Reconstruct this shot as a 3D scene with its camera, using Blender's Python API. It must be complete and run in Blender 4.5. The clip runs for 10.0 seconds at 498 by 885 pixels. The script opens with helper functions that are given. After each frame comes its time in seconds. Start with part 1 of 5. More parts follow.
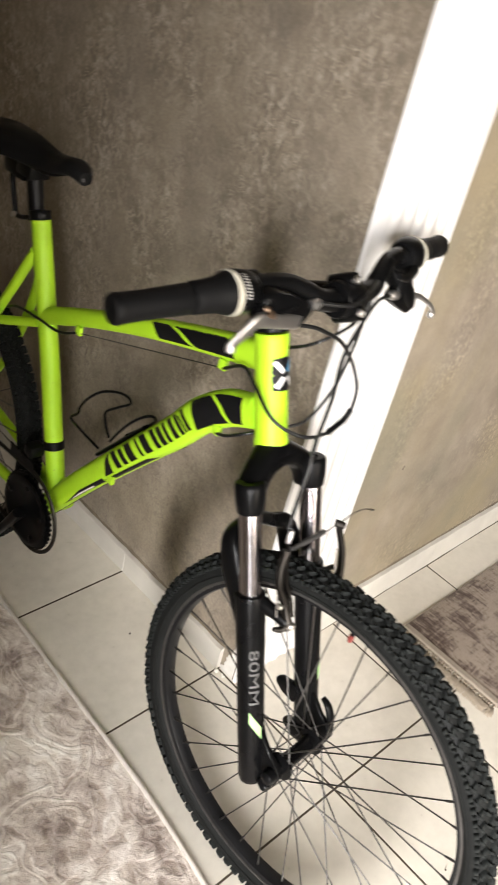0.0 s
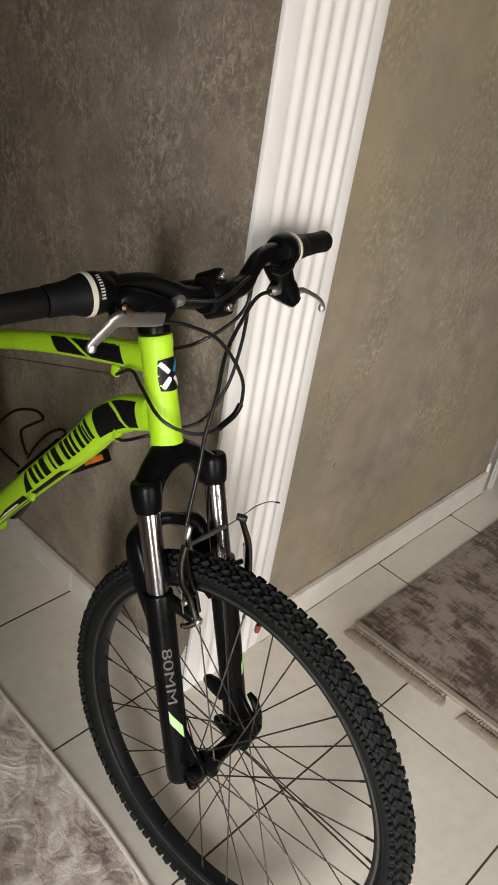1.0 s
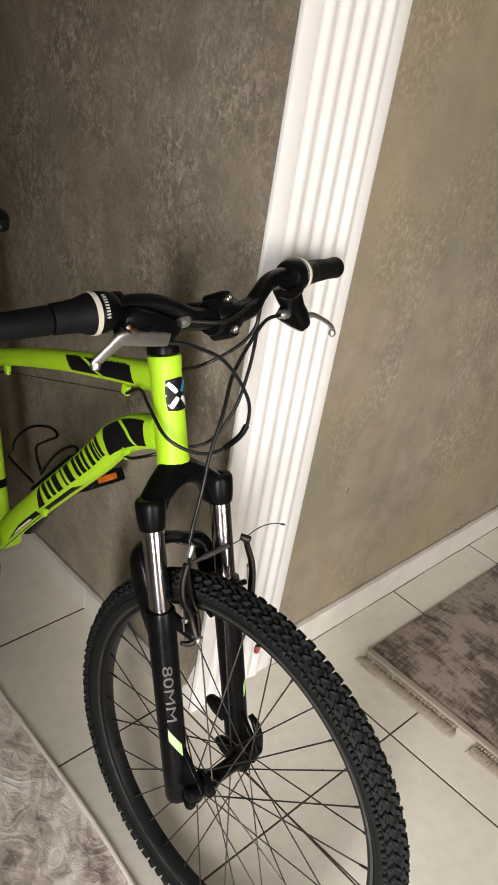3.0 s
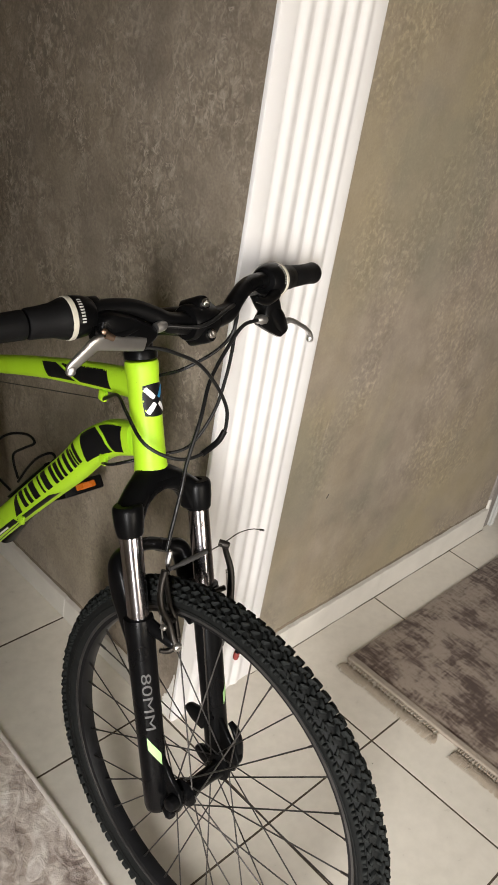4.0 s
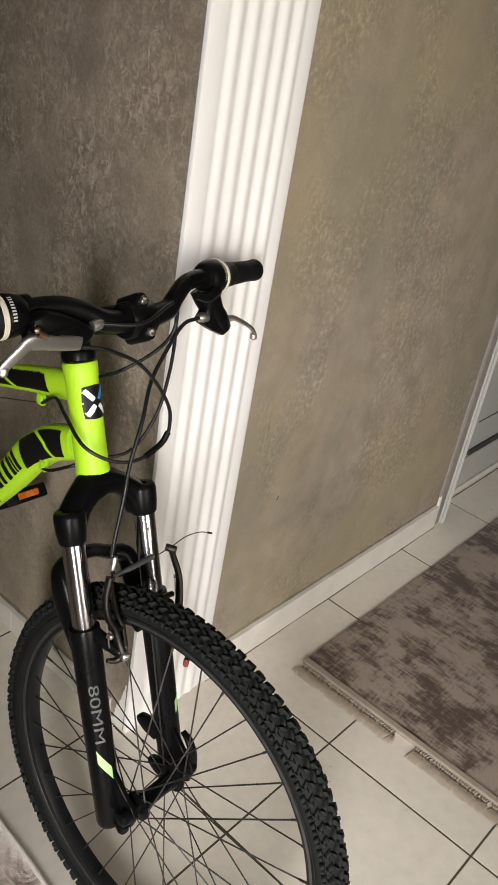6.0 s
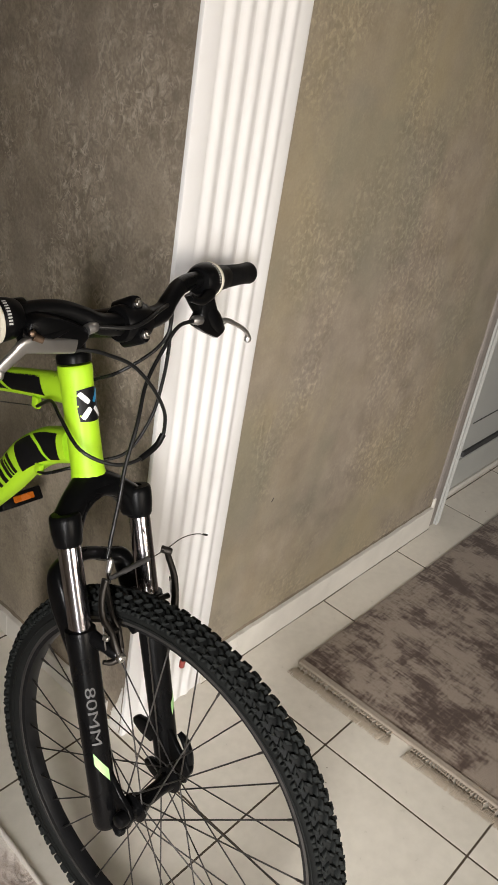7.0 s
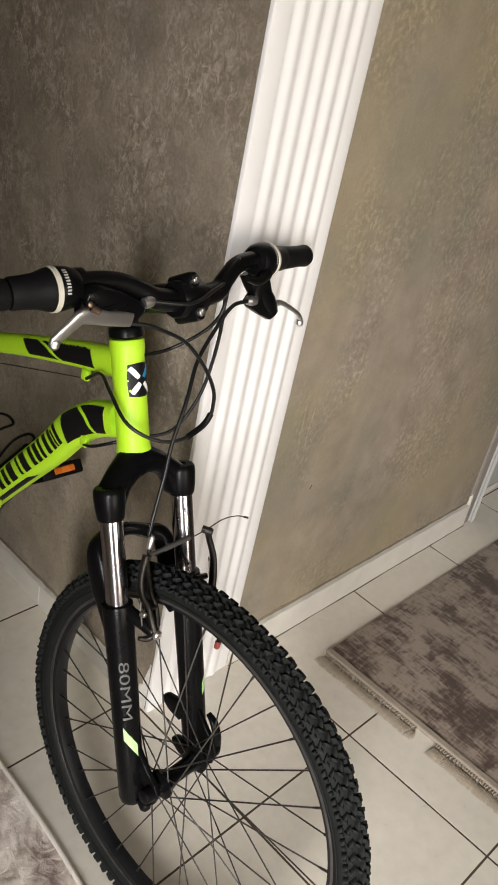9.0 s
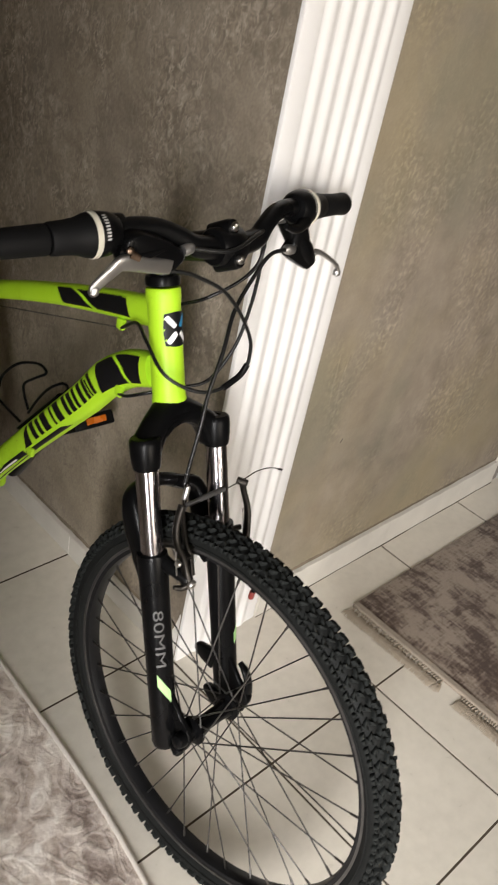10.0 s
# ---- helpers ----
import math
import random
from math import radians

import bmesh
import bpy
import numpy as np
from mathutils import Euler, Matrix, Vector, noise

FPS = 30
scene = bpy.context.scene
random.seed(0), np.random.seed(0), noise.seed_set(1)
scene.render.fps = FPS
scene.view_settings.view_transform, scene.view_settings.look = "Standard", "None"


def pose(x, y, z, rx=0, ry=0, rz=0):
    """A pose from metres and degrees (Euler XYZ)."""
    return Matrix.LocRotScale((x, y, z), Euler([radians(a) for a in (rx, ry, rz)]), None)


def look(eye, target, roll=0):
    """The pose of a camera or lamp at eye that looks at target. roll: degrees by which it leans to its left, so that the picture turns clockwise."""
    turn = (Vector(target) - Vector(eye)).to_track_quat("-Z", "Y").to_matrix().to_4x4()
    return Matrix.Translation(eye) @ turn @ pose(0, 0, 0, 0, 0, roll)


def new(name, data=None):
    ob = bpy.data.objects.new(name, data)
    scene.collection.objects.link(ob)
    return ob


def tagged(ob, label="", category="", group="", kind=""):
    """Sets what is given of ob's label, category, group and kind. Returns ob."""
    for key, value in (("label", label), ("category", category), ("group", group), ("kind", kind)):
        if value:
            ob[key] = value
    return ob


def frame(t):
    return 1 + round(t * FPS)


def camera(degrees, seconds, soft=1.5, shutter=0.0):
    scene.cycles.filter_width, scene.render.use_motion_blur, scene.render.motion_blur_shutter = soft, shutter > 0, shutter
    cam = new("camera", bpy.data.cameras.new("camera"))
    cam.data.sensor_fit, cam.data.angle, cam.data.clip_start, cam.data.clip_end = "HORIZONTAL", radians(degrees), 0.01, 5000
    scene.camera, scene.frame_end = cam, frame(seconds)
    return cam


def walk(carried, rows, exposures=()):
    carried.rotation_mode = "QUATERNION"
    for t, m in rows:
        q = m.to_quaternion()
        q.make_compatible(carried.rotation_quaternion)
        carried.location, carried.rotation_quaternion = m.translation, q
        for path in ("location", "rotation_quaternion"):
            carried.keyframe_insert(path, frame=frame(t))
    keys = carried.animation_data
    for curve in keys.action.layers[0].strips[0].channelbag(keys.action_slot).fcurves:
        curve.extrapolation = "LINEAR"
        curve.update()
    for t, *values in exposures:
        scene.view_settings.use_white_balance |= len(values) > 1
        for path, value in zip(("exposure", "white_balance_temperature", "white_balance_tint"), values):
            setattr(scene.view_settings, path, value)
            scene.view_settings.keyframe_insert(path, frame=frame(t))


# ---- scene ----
cam = camera(32.8, 10.0, soft=1.6, shutter=0.5)
PATH = [
    (0, (-0.949, -0.660, 1.366), (0.337, 0.380, 0.240), 14.3),
    (0.2, (-0.896, -0.726, 1.359), (0.375, 0.358, 0.245), 11.8),
    (0.5, (-0.883, -0.772, 1.365), (0.409, 0.288, 0.266), 10.1),
    (1, (-0.877, -0.786, 1.373), (0.429, 0.279, 0.297), 9.7),
    (1.5, (-0.869, -0.796, 1.383), (0.399, 0.306, 0.3), 9.7),
    (2, (-0.87, -0.798, 1.385), (0.395, 0.338, 0.331), 9.8),
    (3.5, (-0.857, -0.829, 1.376), (0.423, 0.315, 0.351), 9.9),
    (4, (-0.856, -0.826, 1.374), (0.449, 0.302, 0.363), 10.0),
    (4.5, (-0.849, -0.818, 1.362), (0.464, 0.296, 0.345), 10.6),
    (5, (-0.849, -0.819, 1.362), (0.487, 0.281, 0.358), 10.3),
    (5.5, (-0.832, -0.821, 1.355), (0.534, 0.252, 0.364), 10.2),
    (7, (-0.838, -0.828, 1.356), (0.558, 0.224, 0.384), 10.0),
    (7.5, (-0.831, -0.822, 1.344), (0.56, 0.219, 0.353), 10.5),
    (8, (-0.829, -0.825, 1.344), (0.558, 0.221, 0.352), 11.0),
    (8.5, (-0.84, -0.814, 1.342), (0.529, 0.259, 0.354), 11.9),
    (9, (-0.848, -0.807, 1.344), (0.492, 0.279, 0.332), 12.3),
    (9.5, (-0.853, -0.813, 1.344), (0.465, 0.265, 0.296), 12.6),
    (10, (-0.859, -0.792, 1.332), (0.419, 0.275, 0.224), 12.5),
]
walk(cam, [(t, look(eye, target, roll)) for t, eye, target, roll in PATH],
     exposures=[(0.0, 0.74), (0.2, 0.32), (0.4, 0.06), (0.6, -0.08), (1.0, -0.24), (1.5, 0.06), (2.0, 0.12), (3.5, 0.06), (4.5, 0.05), (5.0, 0.05), (5.5, -0.06), (7.5, -0.03), (8.5, -0.05), (10.0, 0.02)])

# ---------------------------------------------------------------- light
world = bpy.data.worlds.new("world")
scene.world = world
world.use_nodes = True
wn = world.node_tree.nodes
sky = wn.new("ShaderNodeTexSky")
sky.sky_type, sky.sun_disc = "NISHITA", False
sky.sun_elevation, sky.sun_rotation = radians(40), radians(200)
world.node_tree.links.new(sky.outputs[0], wn["Background"].inputs[0])
wn["Background"].inputs[1].default_value = 0.1


def area(name, at, target, sx, sy, watts, colour, spread=180):
    d = bpy.data.lights.new(name, "AREA")
    d.shape, d.size, d.size_y, d.energy, d.color = "RECTANGLE", sx, sy, watts, colour
    d.spread = radians(spread)
    ob = new(name, d)
    ob.matrix_world = look(at, target)
    return ob


# two added daylight lamps in unseen openings, placed and aimed to fit the shading
area("unseen_south_daylight", (-0.35, -3.06, 1.40), (-0.38, 0, 1.05), 1.4, 1.8, 15.8, (1.0, 0.895, 0.765), 98)
area("unseen_west_daylight", (-2.36, -1.90, 1.15), (-0.60, 0.0, 0.12), 0.7, 1.7, 59, (1.0, 0.976, 0.968), 80)

# ---------------------------------------------------------------- materials


def nodes_of(name):
    m = bpy.data.materials.new(name)
    m.use_nodes = True
    nt = m.node_tree
    return m, nt, nt.nodes["Principled BSDF"]


def noise_node(nt, scale, detail=4.0, stretch=(1, 1, 1), rough=0.55, turn=(0, 0, 0)):
    co = nt.nodes.new("ShaderNodeTexCoord")
    mp = nt.nodes.new("ShaderNodeMapping")
    mp.inputs["Scale"].default_value = stretch
    mp.inputs["Rotation"].default_value = turn
    n = nt.nodes.new("ShaderNodeTexNoise")
    n.inputs["Scale"].default_value, n.inputs["Detail"].default_value = scale, detail
    n.inputs["Roughness"].default_value = rough
    nt.links.new(co.outputs["Object"], mp.inputs[0])
    nt.links.new(mp.outputs[0], n.inputs["Vector"])
    return n.outputs["Fac"]


def ramp(nt, fac, stops):
    r = nt.nodes.new("ShaderNodeValToRGB")
    el = r.color_ramp.elements
    el[0].position, el[0].color = stops[0][0], (*stops[0][1], 1)
    el[1].position, el[1].color = stops[-1][0], (*stops[-1][1], 1)
    for p, c in stops[1:-1]:
        e = el.new(p)
        e.color = (*c, 1)
    nt.links.new(fac, r.inputs[0])
    return r.outputs[0]


def mix(nt, fac, a, b, how="MIX"):
    n = nt.nodes.new("ShaderNodeMix")
    n.data_type, n.blend_type = "RGBA", how
    for slot, v in ((0, fac), (6, a), (7, b)):
        if isinstance(v, (int, float)):
            n.inputs[slot].default_value = v
        elif isinstance(v, tuple):
            n.inputs[slot].default_value = (*v, 1)
        else:
            nt.links.new(v, n.inputs[slot])
    return n.outputs[2]


def bump(nt, bsdf, height, strength, distance=0.002):
    b = nt.nodes.new("ShaderNodeBump")
    b.inputs["Strength"].default_value, b.inputs["Distance"].default_value = strength, distance
    nt.links.new(height, b.inputs["Height"])
    nt.links.new(b.outputs[0], bsdf.inputs["Normal"])


def grey(c, k):
    return tuple(v * k for v in c)


def simple(name, colour, rough=0.5, metal=0.0, vary=0.12, scale=60.0, bumpy=0.0, bscale=200.0, rvary=0.12, coat=0.0, spec=0.5):
    """A plain surface with variation at two scales in colour and gloss."""
    m, nt, b = nodes_of(name)
    f1, f2 = noise_node(nt, scale, 5), noise_node(nt, scale * 0.17, 3)
    c = ramp(nt, f1, [(0.3, grey(colour, 1 - vary)), (0.7, grey(colour, 1 + vary))])
    c = mix(nt, 0.5, c, ramp(nt, f2, [(0.3, grey(colour, 1 - vary)), (0.7, grey(colour, 1 + vary))]))
    nt.links.new(c, b.inputs["Base Color"])
    r = ramp(nt, f2, [(0.3, (rough - rvary,) * 3), (0.7, (rough + rvary,) * 3)])
    nt.links.new(r, b.inputs["Roughness"])
    b.inputs["Metallic"].default_value = metal
    b.inputs["Specular IOR Level"].default_value = spec
    b.inputs["Coat Weight"].default_value = coat
    if bumpy:
        bump(nt, b, noise_node(nt, bscale, 4), bumpy, 0.001)
    return m


def make_plaster(name, low, high, fleck, ochre, crumbly=0.0):
    """Taupe decorative plaster with short curved pale brush flecks or crumbly grains."""
    m, nt, b = nodes_of(name)
    broad = noise_node(nt, 2.1, 4)
    mid = noise_node(nt, 15, 5, (1, 1, 0.85))
    blot = noise_node(nt, 58, 5, (1, 1, 0.85), 0.66)
    blot.node.inputs["Distortion"].default_value = 1.1
    curl = noise_node(nt, 46, 2.5, (1, 1, 0.78), 0.5)
    curl.node.inputs["Distortion"].default_value = 1.9
    cut = noise_node(nt, 74, 2, (1, 1, 0.85))
    fine = noise_node(nt, 210, 4)
    patch_f = noise_node(nt, 7, 4, (1, 1, 0.7))
    base = ramp(nt, mid, [(0.28, (0.172, 0.140, 0.105)), (0.72, (0.290, 0.242, 0.186))])
    cloud = noise_node(nt, 4.6, 5, (1, 1, 0.6), 0.62)
    cloud.node.inputs["Distortion"].default_value = 0.8
    base = mix(nt, ramp(nt, broad, [(0.44, (0, 0, 0)), (0.66, (0.7 if crumbly else 0.2,) * 3)]), base, (0.258, 0.215, 0.130))
    base = mix(nt, ramp(nt, cloud, [(0.50, (0, 0, 0)), (0.66, (ochre,) * 3)]), base, (0.272, 0.216, 0.132))
    base = mix(nt, ramp(nt, cloud, [(0.34, (0.45,) * 3), (0.48, (0, 0, 0))]), base, (0.200, 0.172, 0.140))
    if crumbly:
        green = noise_node(nt, 3.4, 4, (1, 1, 0.75), 0.6, (0.4, 0.9, 0.2))
        base = mix(nt, ramp(nt, green, [(0.50, (0, 0, 0)), (0.64, (0.55,) * 3)]), base, (0.178, 0.165, 0.118))
        grain = noise_node(nt, 92, 3, (1, 1, 0.9), 0.6)
        grain.node.inputs["Distortion"].default_value = 0.5
        rubbed = noise_node(nt, 5.2, 3, (1, 1, 0.8), 0.55, (0.2, 0.1, 0.7))
        where = ramp(nt, rubbed, [(0.45, (0.03,) * 3), (0.60, (crumbly,) * 3)])
        base = mix(nt, where, base, ramp(nt, grain, [(0.36, (0.30,) * 3), (0.52, (0.46,) * 3), (0.66, (0.80,) * 3)]), "OVERLAY")
    base = mix(nt, 0.12 if crumbly else 0.35, base, ramp(nt, fine, [(0.3, (0.3,) * 3), (0.7, (0.7,) * 3)]), "OVERLAY")
    # pits put the darker shade of the west wall into its colour
    if not crumbly:
        shade_pits = mix(nt, 1.0, ramp(nt, blot, [(0.36, (0.7,) * 3), (0.50, (0, 0, 0))]), ramp(nt, patch_f, [(0.36, (0.15,) * 3), (0.62, (0.85,) * 3)]), "MULTIPLY")
        base = mix(nt, shade_pits, base, (0.120, 0.096, 0.074))
    strokes = ramp(nt, curl, [(0.42, (0, 0, 0)), (0.49, (0.85,) * 3), (0.51, (0.85,) * 3), (0.58, (0, 0, 0))])
    strokes = mix(nt, 1.0, strokes, ramp(nt, cut, [(0.47, (0, 0, 0)), (0.64, (0.9,) * 3)]), "MULTIPLY")
    fl = mix(nt, 0.7, strokes, ramp(nt, blot, [(0.50, (0, 0, 0)), (0.68, (0.75,) * 3)]), "LIGHTEN")
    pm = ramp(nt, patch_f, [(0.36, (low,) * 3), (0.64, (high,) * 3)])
    # flecks weaken towards the floor, from 0.75 m down to 0.30 m
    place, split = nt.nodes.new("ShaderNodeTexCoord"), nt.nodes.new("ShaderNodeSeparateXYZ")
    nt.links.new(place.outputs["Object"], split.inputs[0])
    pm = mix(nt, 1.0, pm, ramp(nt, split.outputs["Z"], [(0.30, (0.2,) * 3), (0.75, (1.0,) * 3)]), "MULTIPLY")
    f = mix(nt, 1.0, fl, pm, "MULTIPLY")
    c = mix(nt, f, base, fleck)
    nt.links.new(c, b.inputs["Base Color"])
    nt.links.new(ramp(nt, f, [(0.0, (0.62,) * 3), (0.6, (0.40,) * 3)]), b.inputs["Roughness"])
    nt.links.new(ramp(nt, f, [(0.0, (0.0,) * 3), (0.8, (0.25,) * 3)]), b.inputs["Metallic"])
    relief = mix(nt, 0.5, blot, strokes)
    if crumbly:
        relief = mix(nt, 0.65, relief, mix(nt, where, (0.5,) * 3, grain))
    bump(nt, b, mix(nt, 0.4, relief, mid), 0.34, 0.003)
    return m


def make_tile():
    m, nt, b = nodes_of("glazed_floor_tile")
    cloud, fine = noise_node(nt, 5, 4), noise_node(nt, 42, 4)
    info = nt.nodes.new("ShaderNodeObjectInfo")
    c = ramp(nt, cloud, [(0.3, (0.565, 0.525, 0.450)), (0.7, (0.665, 0.62, 0.537))])
    c = mix(nt, 0.35, c, ramp(nt, fine, [(0.35, (0.545, 0.505, 0.435)), (0.65, (0.685, 0.64, 0.555))]))
    c = mix(nt, ramp(nt, info.outputs["Random"], [(0, (0, 0, 0)), (1, (0.25,) * 3)]), c, (0.555, 0.52, 0.445))
    nt.links.new(c, b.inputs["Base Color"])
    nt.links.new(ramp(nt, fine, [(0.3, (0.27,) * 3), (0.7, (0.42,) * 3)]), b.inputs["Roughness"])
    bump(nt, b, cloud, 0.12, 0.004)
    return m


def make_rug(name, dark, midc, light, streaky, edges):
    """Worn pile: blotches broken up by streaks of the weave."""
    m, nt, b = nodes_of(name)
    big = noise_node(nt, 7.5, 7, (1, 0.8, 1), 0.72)
    streak = noise_node(nt, 1.0, 6, streaky, 0.7)
    small = noise_node(nt, 30, 6, (1.5, 0.6, 1), 0.72)
    fine = noise_node(nt, 480, 3)
    cross = noise_node(nt, 1.0, 5, (24, 190, 1), 0.7)
    f = mix(nt, 0.18, mix(nt, 0.42, big, mix(nt, 0.42, streak, cross)), small)
    c = ramp(nt, f, [(edges[0], dark), (edges[1], midc), (edges[2], light)])
    c = mix(nt, 0.4, c, ramp(nt, fine, [(0.3, (0.25,) * 3), (0.7, (0.75,) * 3)]), "SOFT_LIGHT")
    nt.links.new(c, b.inputs["Base Color"])
    b.inputs["Roughness"].default_value = 0.95
    b.inputs["Specular IOR Level"].default_value = 0.15
    b.inputs["Sheen Weight"].default_value = 0.15
    bump(nt, b, mix(nt, 0.5, fine, f), 0.5, 0.003)
    return m


def make_carved_rug():
    """Pale pile with a carved scroll pattern: winding ridges over soft brown clouds."""
    m, nt, b = nodes_of("pale_carved_rug")
    field = noise_node(nt, 8.5, 1.5, (1, 1, 1), 0.4)
    field.node.inputs["Distortion"].default_value = 0.7
    wind = nt.nodes.new("ShaderNodeMath")
    wind.operation = "SINE"
    times = nt.nodes.new("ShaderNodeMath")
    times.operation = "MULTIPLY"
    times.inputs[1].default_value = 62.0
    nt.links.new(field, times.inputs[0])
    nt.links.new(times.outputs[0], wind.inputs[0])
    ridge = ramp(nt, wind.outputs[0], [(0.0, (0.25,) * 3), (0.8, (0.80,) * 3)])
    break_up = noise_node(nt, 50, 2.5, (1, 0.8, 1), 0.55)
    break_up.node.inputs["Distortion"].default_value = 0.9
    cloud = noise_node(nt, 8.0, 6, (1, 1, 1), 0.66)
    fine = noise_node(nt, 520, 3)
    h = mix(nt, 0.45, ridge, ramp(nt, break_up, [(0.40, (0.08,) * 3), (0.58, (0.92,) * 3)]))
    c = ramp(nt, cloud, [(0.36, (0.29, 0.235, 0.205)), (0.47, (0.56, 0.49, 0.435)), (0.60, (0.78, 0.725, 0.665))])
    c = mix(nt, 0.8, c, h, "SOFT_LIGHT")
    c = mix(nt, 0.3, c, ramp(nt, fine, [(0.3, (0.3,) * 3), (0.7, (0.7,) * 3)]), "SOFT_LIGHT")
    nt.links.new(c, b.inputs["Base Color"])
    b.inputs["Roughness"].default_value = 0.95
    b.inputs["Specular IOR Level"].default_value = 0.15
    b.inputs["Sheen Weight"].default_value = 0.15
    bump(nt, b, mix(nt, 0.35, h, fine), 0.6, 0.006)
    return m


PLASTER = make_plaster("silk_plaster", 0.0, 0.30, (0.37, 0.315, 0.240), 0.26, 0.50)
# same plaster, its flecks painted stronger for the raking light on this wall
PLASTER_FLECKED_RAKED = make_plaster("flecked_silk_plaster_raked", 0.08, 1.0, (0.56, 0.475, 0.385), 0.12)
TILE = make_tile()
GROUT = simple("grout", (0.072, 0.056, 0.040), 0.95, vary=0.3, scale=30, spec=0.1)
SKIRT = simple("skirting_tile", (0.515, 0.485, 0.43), 0.45, vary=0.12, scale=16, bumpy=0.1, bscale=30)
GYPSUM = simple("white_gloss_moulding", (0.71, 0.695, 0.68), 0.42, vary=0.04, scale=14, bumpy=0.12, bscale=25)
DARK_LINE = simple("dark_line_plaster", (0.150, 0.118, 0.083), 0.85, vary=0.45, scale=30, bumpy=0.4, bscale=80)
CHIPPED = simple("broken_plaster", (0.66, 0.63, 0.58), 0.9, vary=0.2, scale=60, bumpy=0.6, bscale=90)
CEILING = simple("unseen_ceiling_beige", (0.46, 0.44, 0.40), 0.9, vary=0.02, scale=8)
DOORWHITE = simple("door_paint", (0.33, 0.33, 0.305), 0.4, vary=0.07, scale=9)
# shade beside the casing is put into this grey, lip included
JAMB = simple("shaded_jamb", (0.200, 0.176, 0.155), 0.6, vary=0.15, scale=30, bumpy=0.2, bscale=60)
SLOT = simple("dark_strip_and_groove_shade", (0.03, 0.03, 0.03), 0.7)
RUG_R = make_rug("worn_brown_rug", (0.066, 0.043, 0.032), (0.142, 0.106, 0.082), (0.250, 0.203, 0.160), (210, 20, 1), (0.455, 0.485, 0.525))
RUG_L = make_carved_rug()
BINDING = simple("rug_binding", (0.56, 0.52, 0.46), 0.9, vary=0.1, scale=200, bumpy=0.5, bscale=500)
FRINGE = simple("rug_fringe", (0.30, 0.25, 0.19), 0.95, vary=0.25, scale=120)
BROWN_EDGE = simple("rug_border", (0.27, 0.228, 0.180), 0.95, vary=0.15, scale=160, bumpy=0.5, bscale=400)

# ---------------------------------------------------------------- mesh helpers


def link_mesh(name, bm, material, parent=None, label="", smooth=False):
    me = bpy.data.meshes.new(name)
    bm.normal_update()
    bm.to_mesh(me)
    bm.free()
    me.materials.append(material)
    if smooth:
        me.shade_smooth()
        me.set_sharp_from_angle(angle=radians(42))
    ob = new(name, me)
    if parent:
        ob.parent = parent
    if label:
        ob["label"] = label
    return ob


def part(name, bm, material, parent, label="", smooth=True):
    return link_mesh(name, bm, material, parent, label, smooth)


def empty(name, m=None):
    ob = new(name)
    ob.empty_display_size = 0.05
    if m is not None:
        ob.matrix_basis = m
    return ob


def box(bm, x0, x1, y0, y1, z0, z1, bevel=0.0, seg=1):
    b = bmesh.new()
    bmesh.ops.create_cube(b, size=1)
    for v in b.verts:
        v.co = Vector(((x0 + x1) / 2 + v.co.x * (x1 - x0), (y0 + y1) / 2 + v.co.y * (y1 - y0), (z0 + z1) / 2 + v.co.z * (z1 - z0)))
    if bevel:
        bmesh.ops.bevel(b, geom=b.edges[:], offset=bevel, segments=seg, affect="EDGES", profile=0.5)
    join(bm, b)
    return bm


def join(bm, other, m=None):
    """Adds the faces of another bmesh, moved by m, and frees it."""
    if m is not None:
        other.transform(m)
    made = [bm.verts.new(v.co) for v in other.verts]
    other.verts.index_update()
    for f in other.faces:
        bm.faces.new([made[v.index] for v in f.verts])
    other.free()
    return bm


def boxes(*specs):
    bm = bmesh.new()
    for s in specs:
        box(bm, *s)
    return bm


def curve_through(pts, n=6):
    """A smooth line through the points (Catmull-Rom)."""
    p = [Vector(q) for q in pts]
    if len(p) < 3:
        return p
    ext = [2 * p[0] - p[1]] + p + [2 * p[-1] - p[-2]]
    out = []
    for i in range(1, len(ext) - 2):
        a, b, c, d = ext[i - 1:i + 3]
        for k in range(n):
            t = k / n
            out.append(0.5 * (2 * b + (c - a) * t + (2 * a - 5 * b + 4 * c - d) * t * t + (3 * b - a - 3 * c + d) * t ** 3))
    return out + [p[-1]]


def along(values, n):
    """Spreads the values evenly over n steps."""
    if isinstance(values, (int, float)):
        return [values] * n
    out = []
    for i in range(n):
        f = i / max(1, n - 1) * (len(values) - 1)
        k = min(int(f), len(values) - 2)
        out.append(values[k] + (values[k + 1] - values[k]) * (f - k))
    return out


def frames_of(path, side):
    """Tangent, side and up of a line, with the side kept near the given one."""
    out = []
    for i, p in enumerate(path):
        t = (path[min(i + 1, len(path) - 1)] - path[max(i - 1, 0)]).normalized()
        s = (side - t * side.dot(t)).normalized()
        out.append((t, s, t.cross(s)))
        side = s
    return out


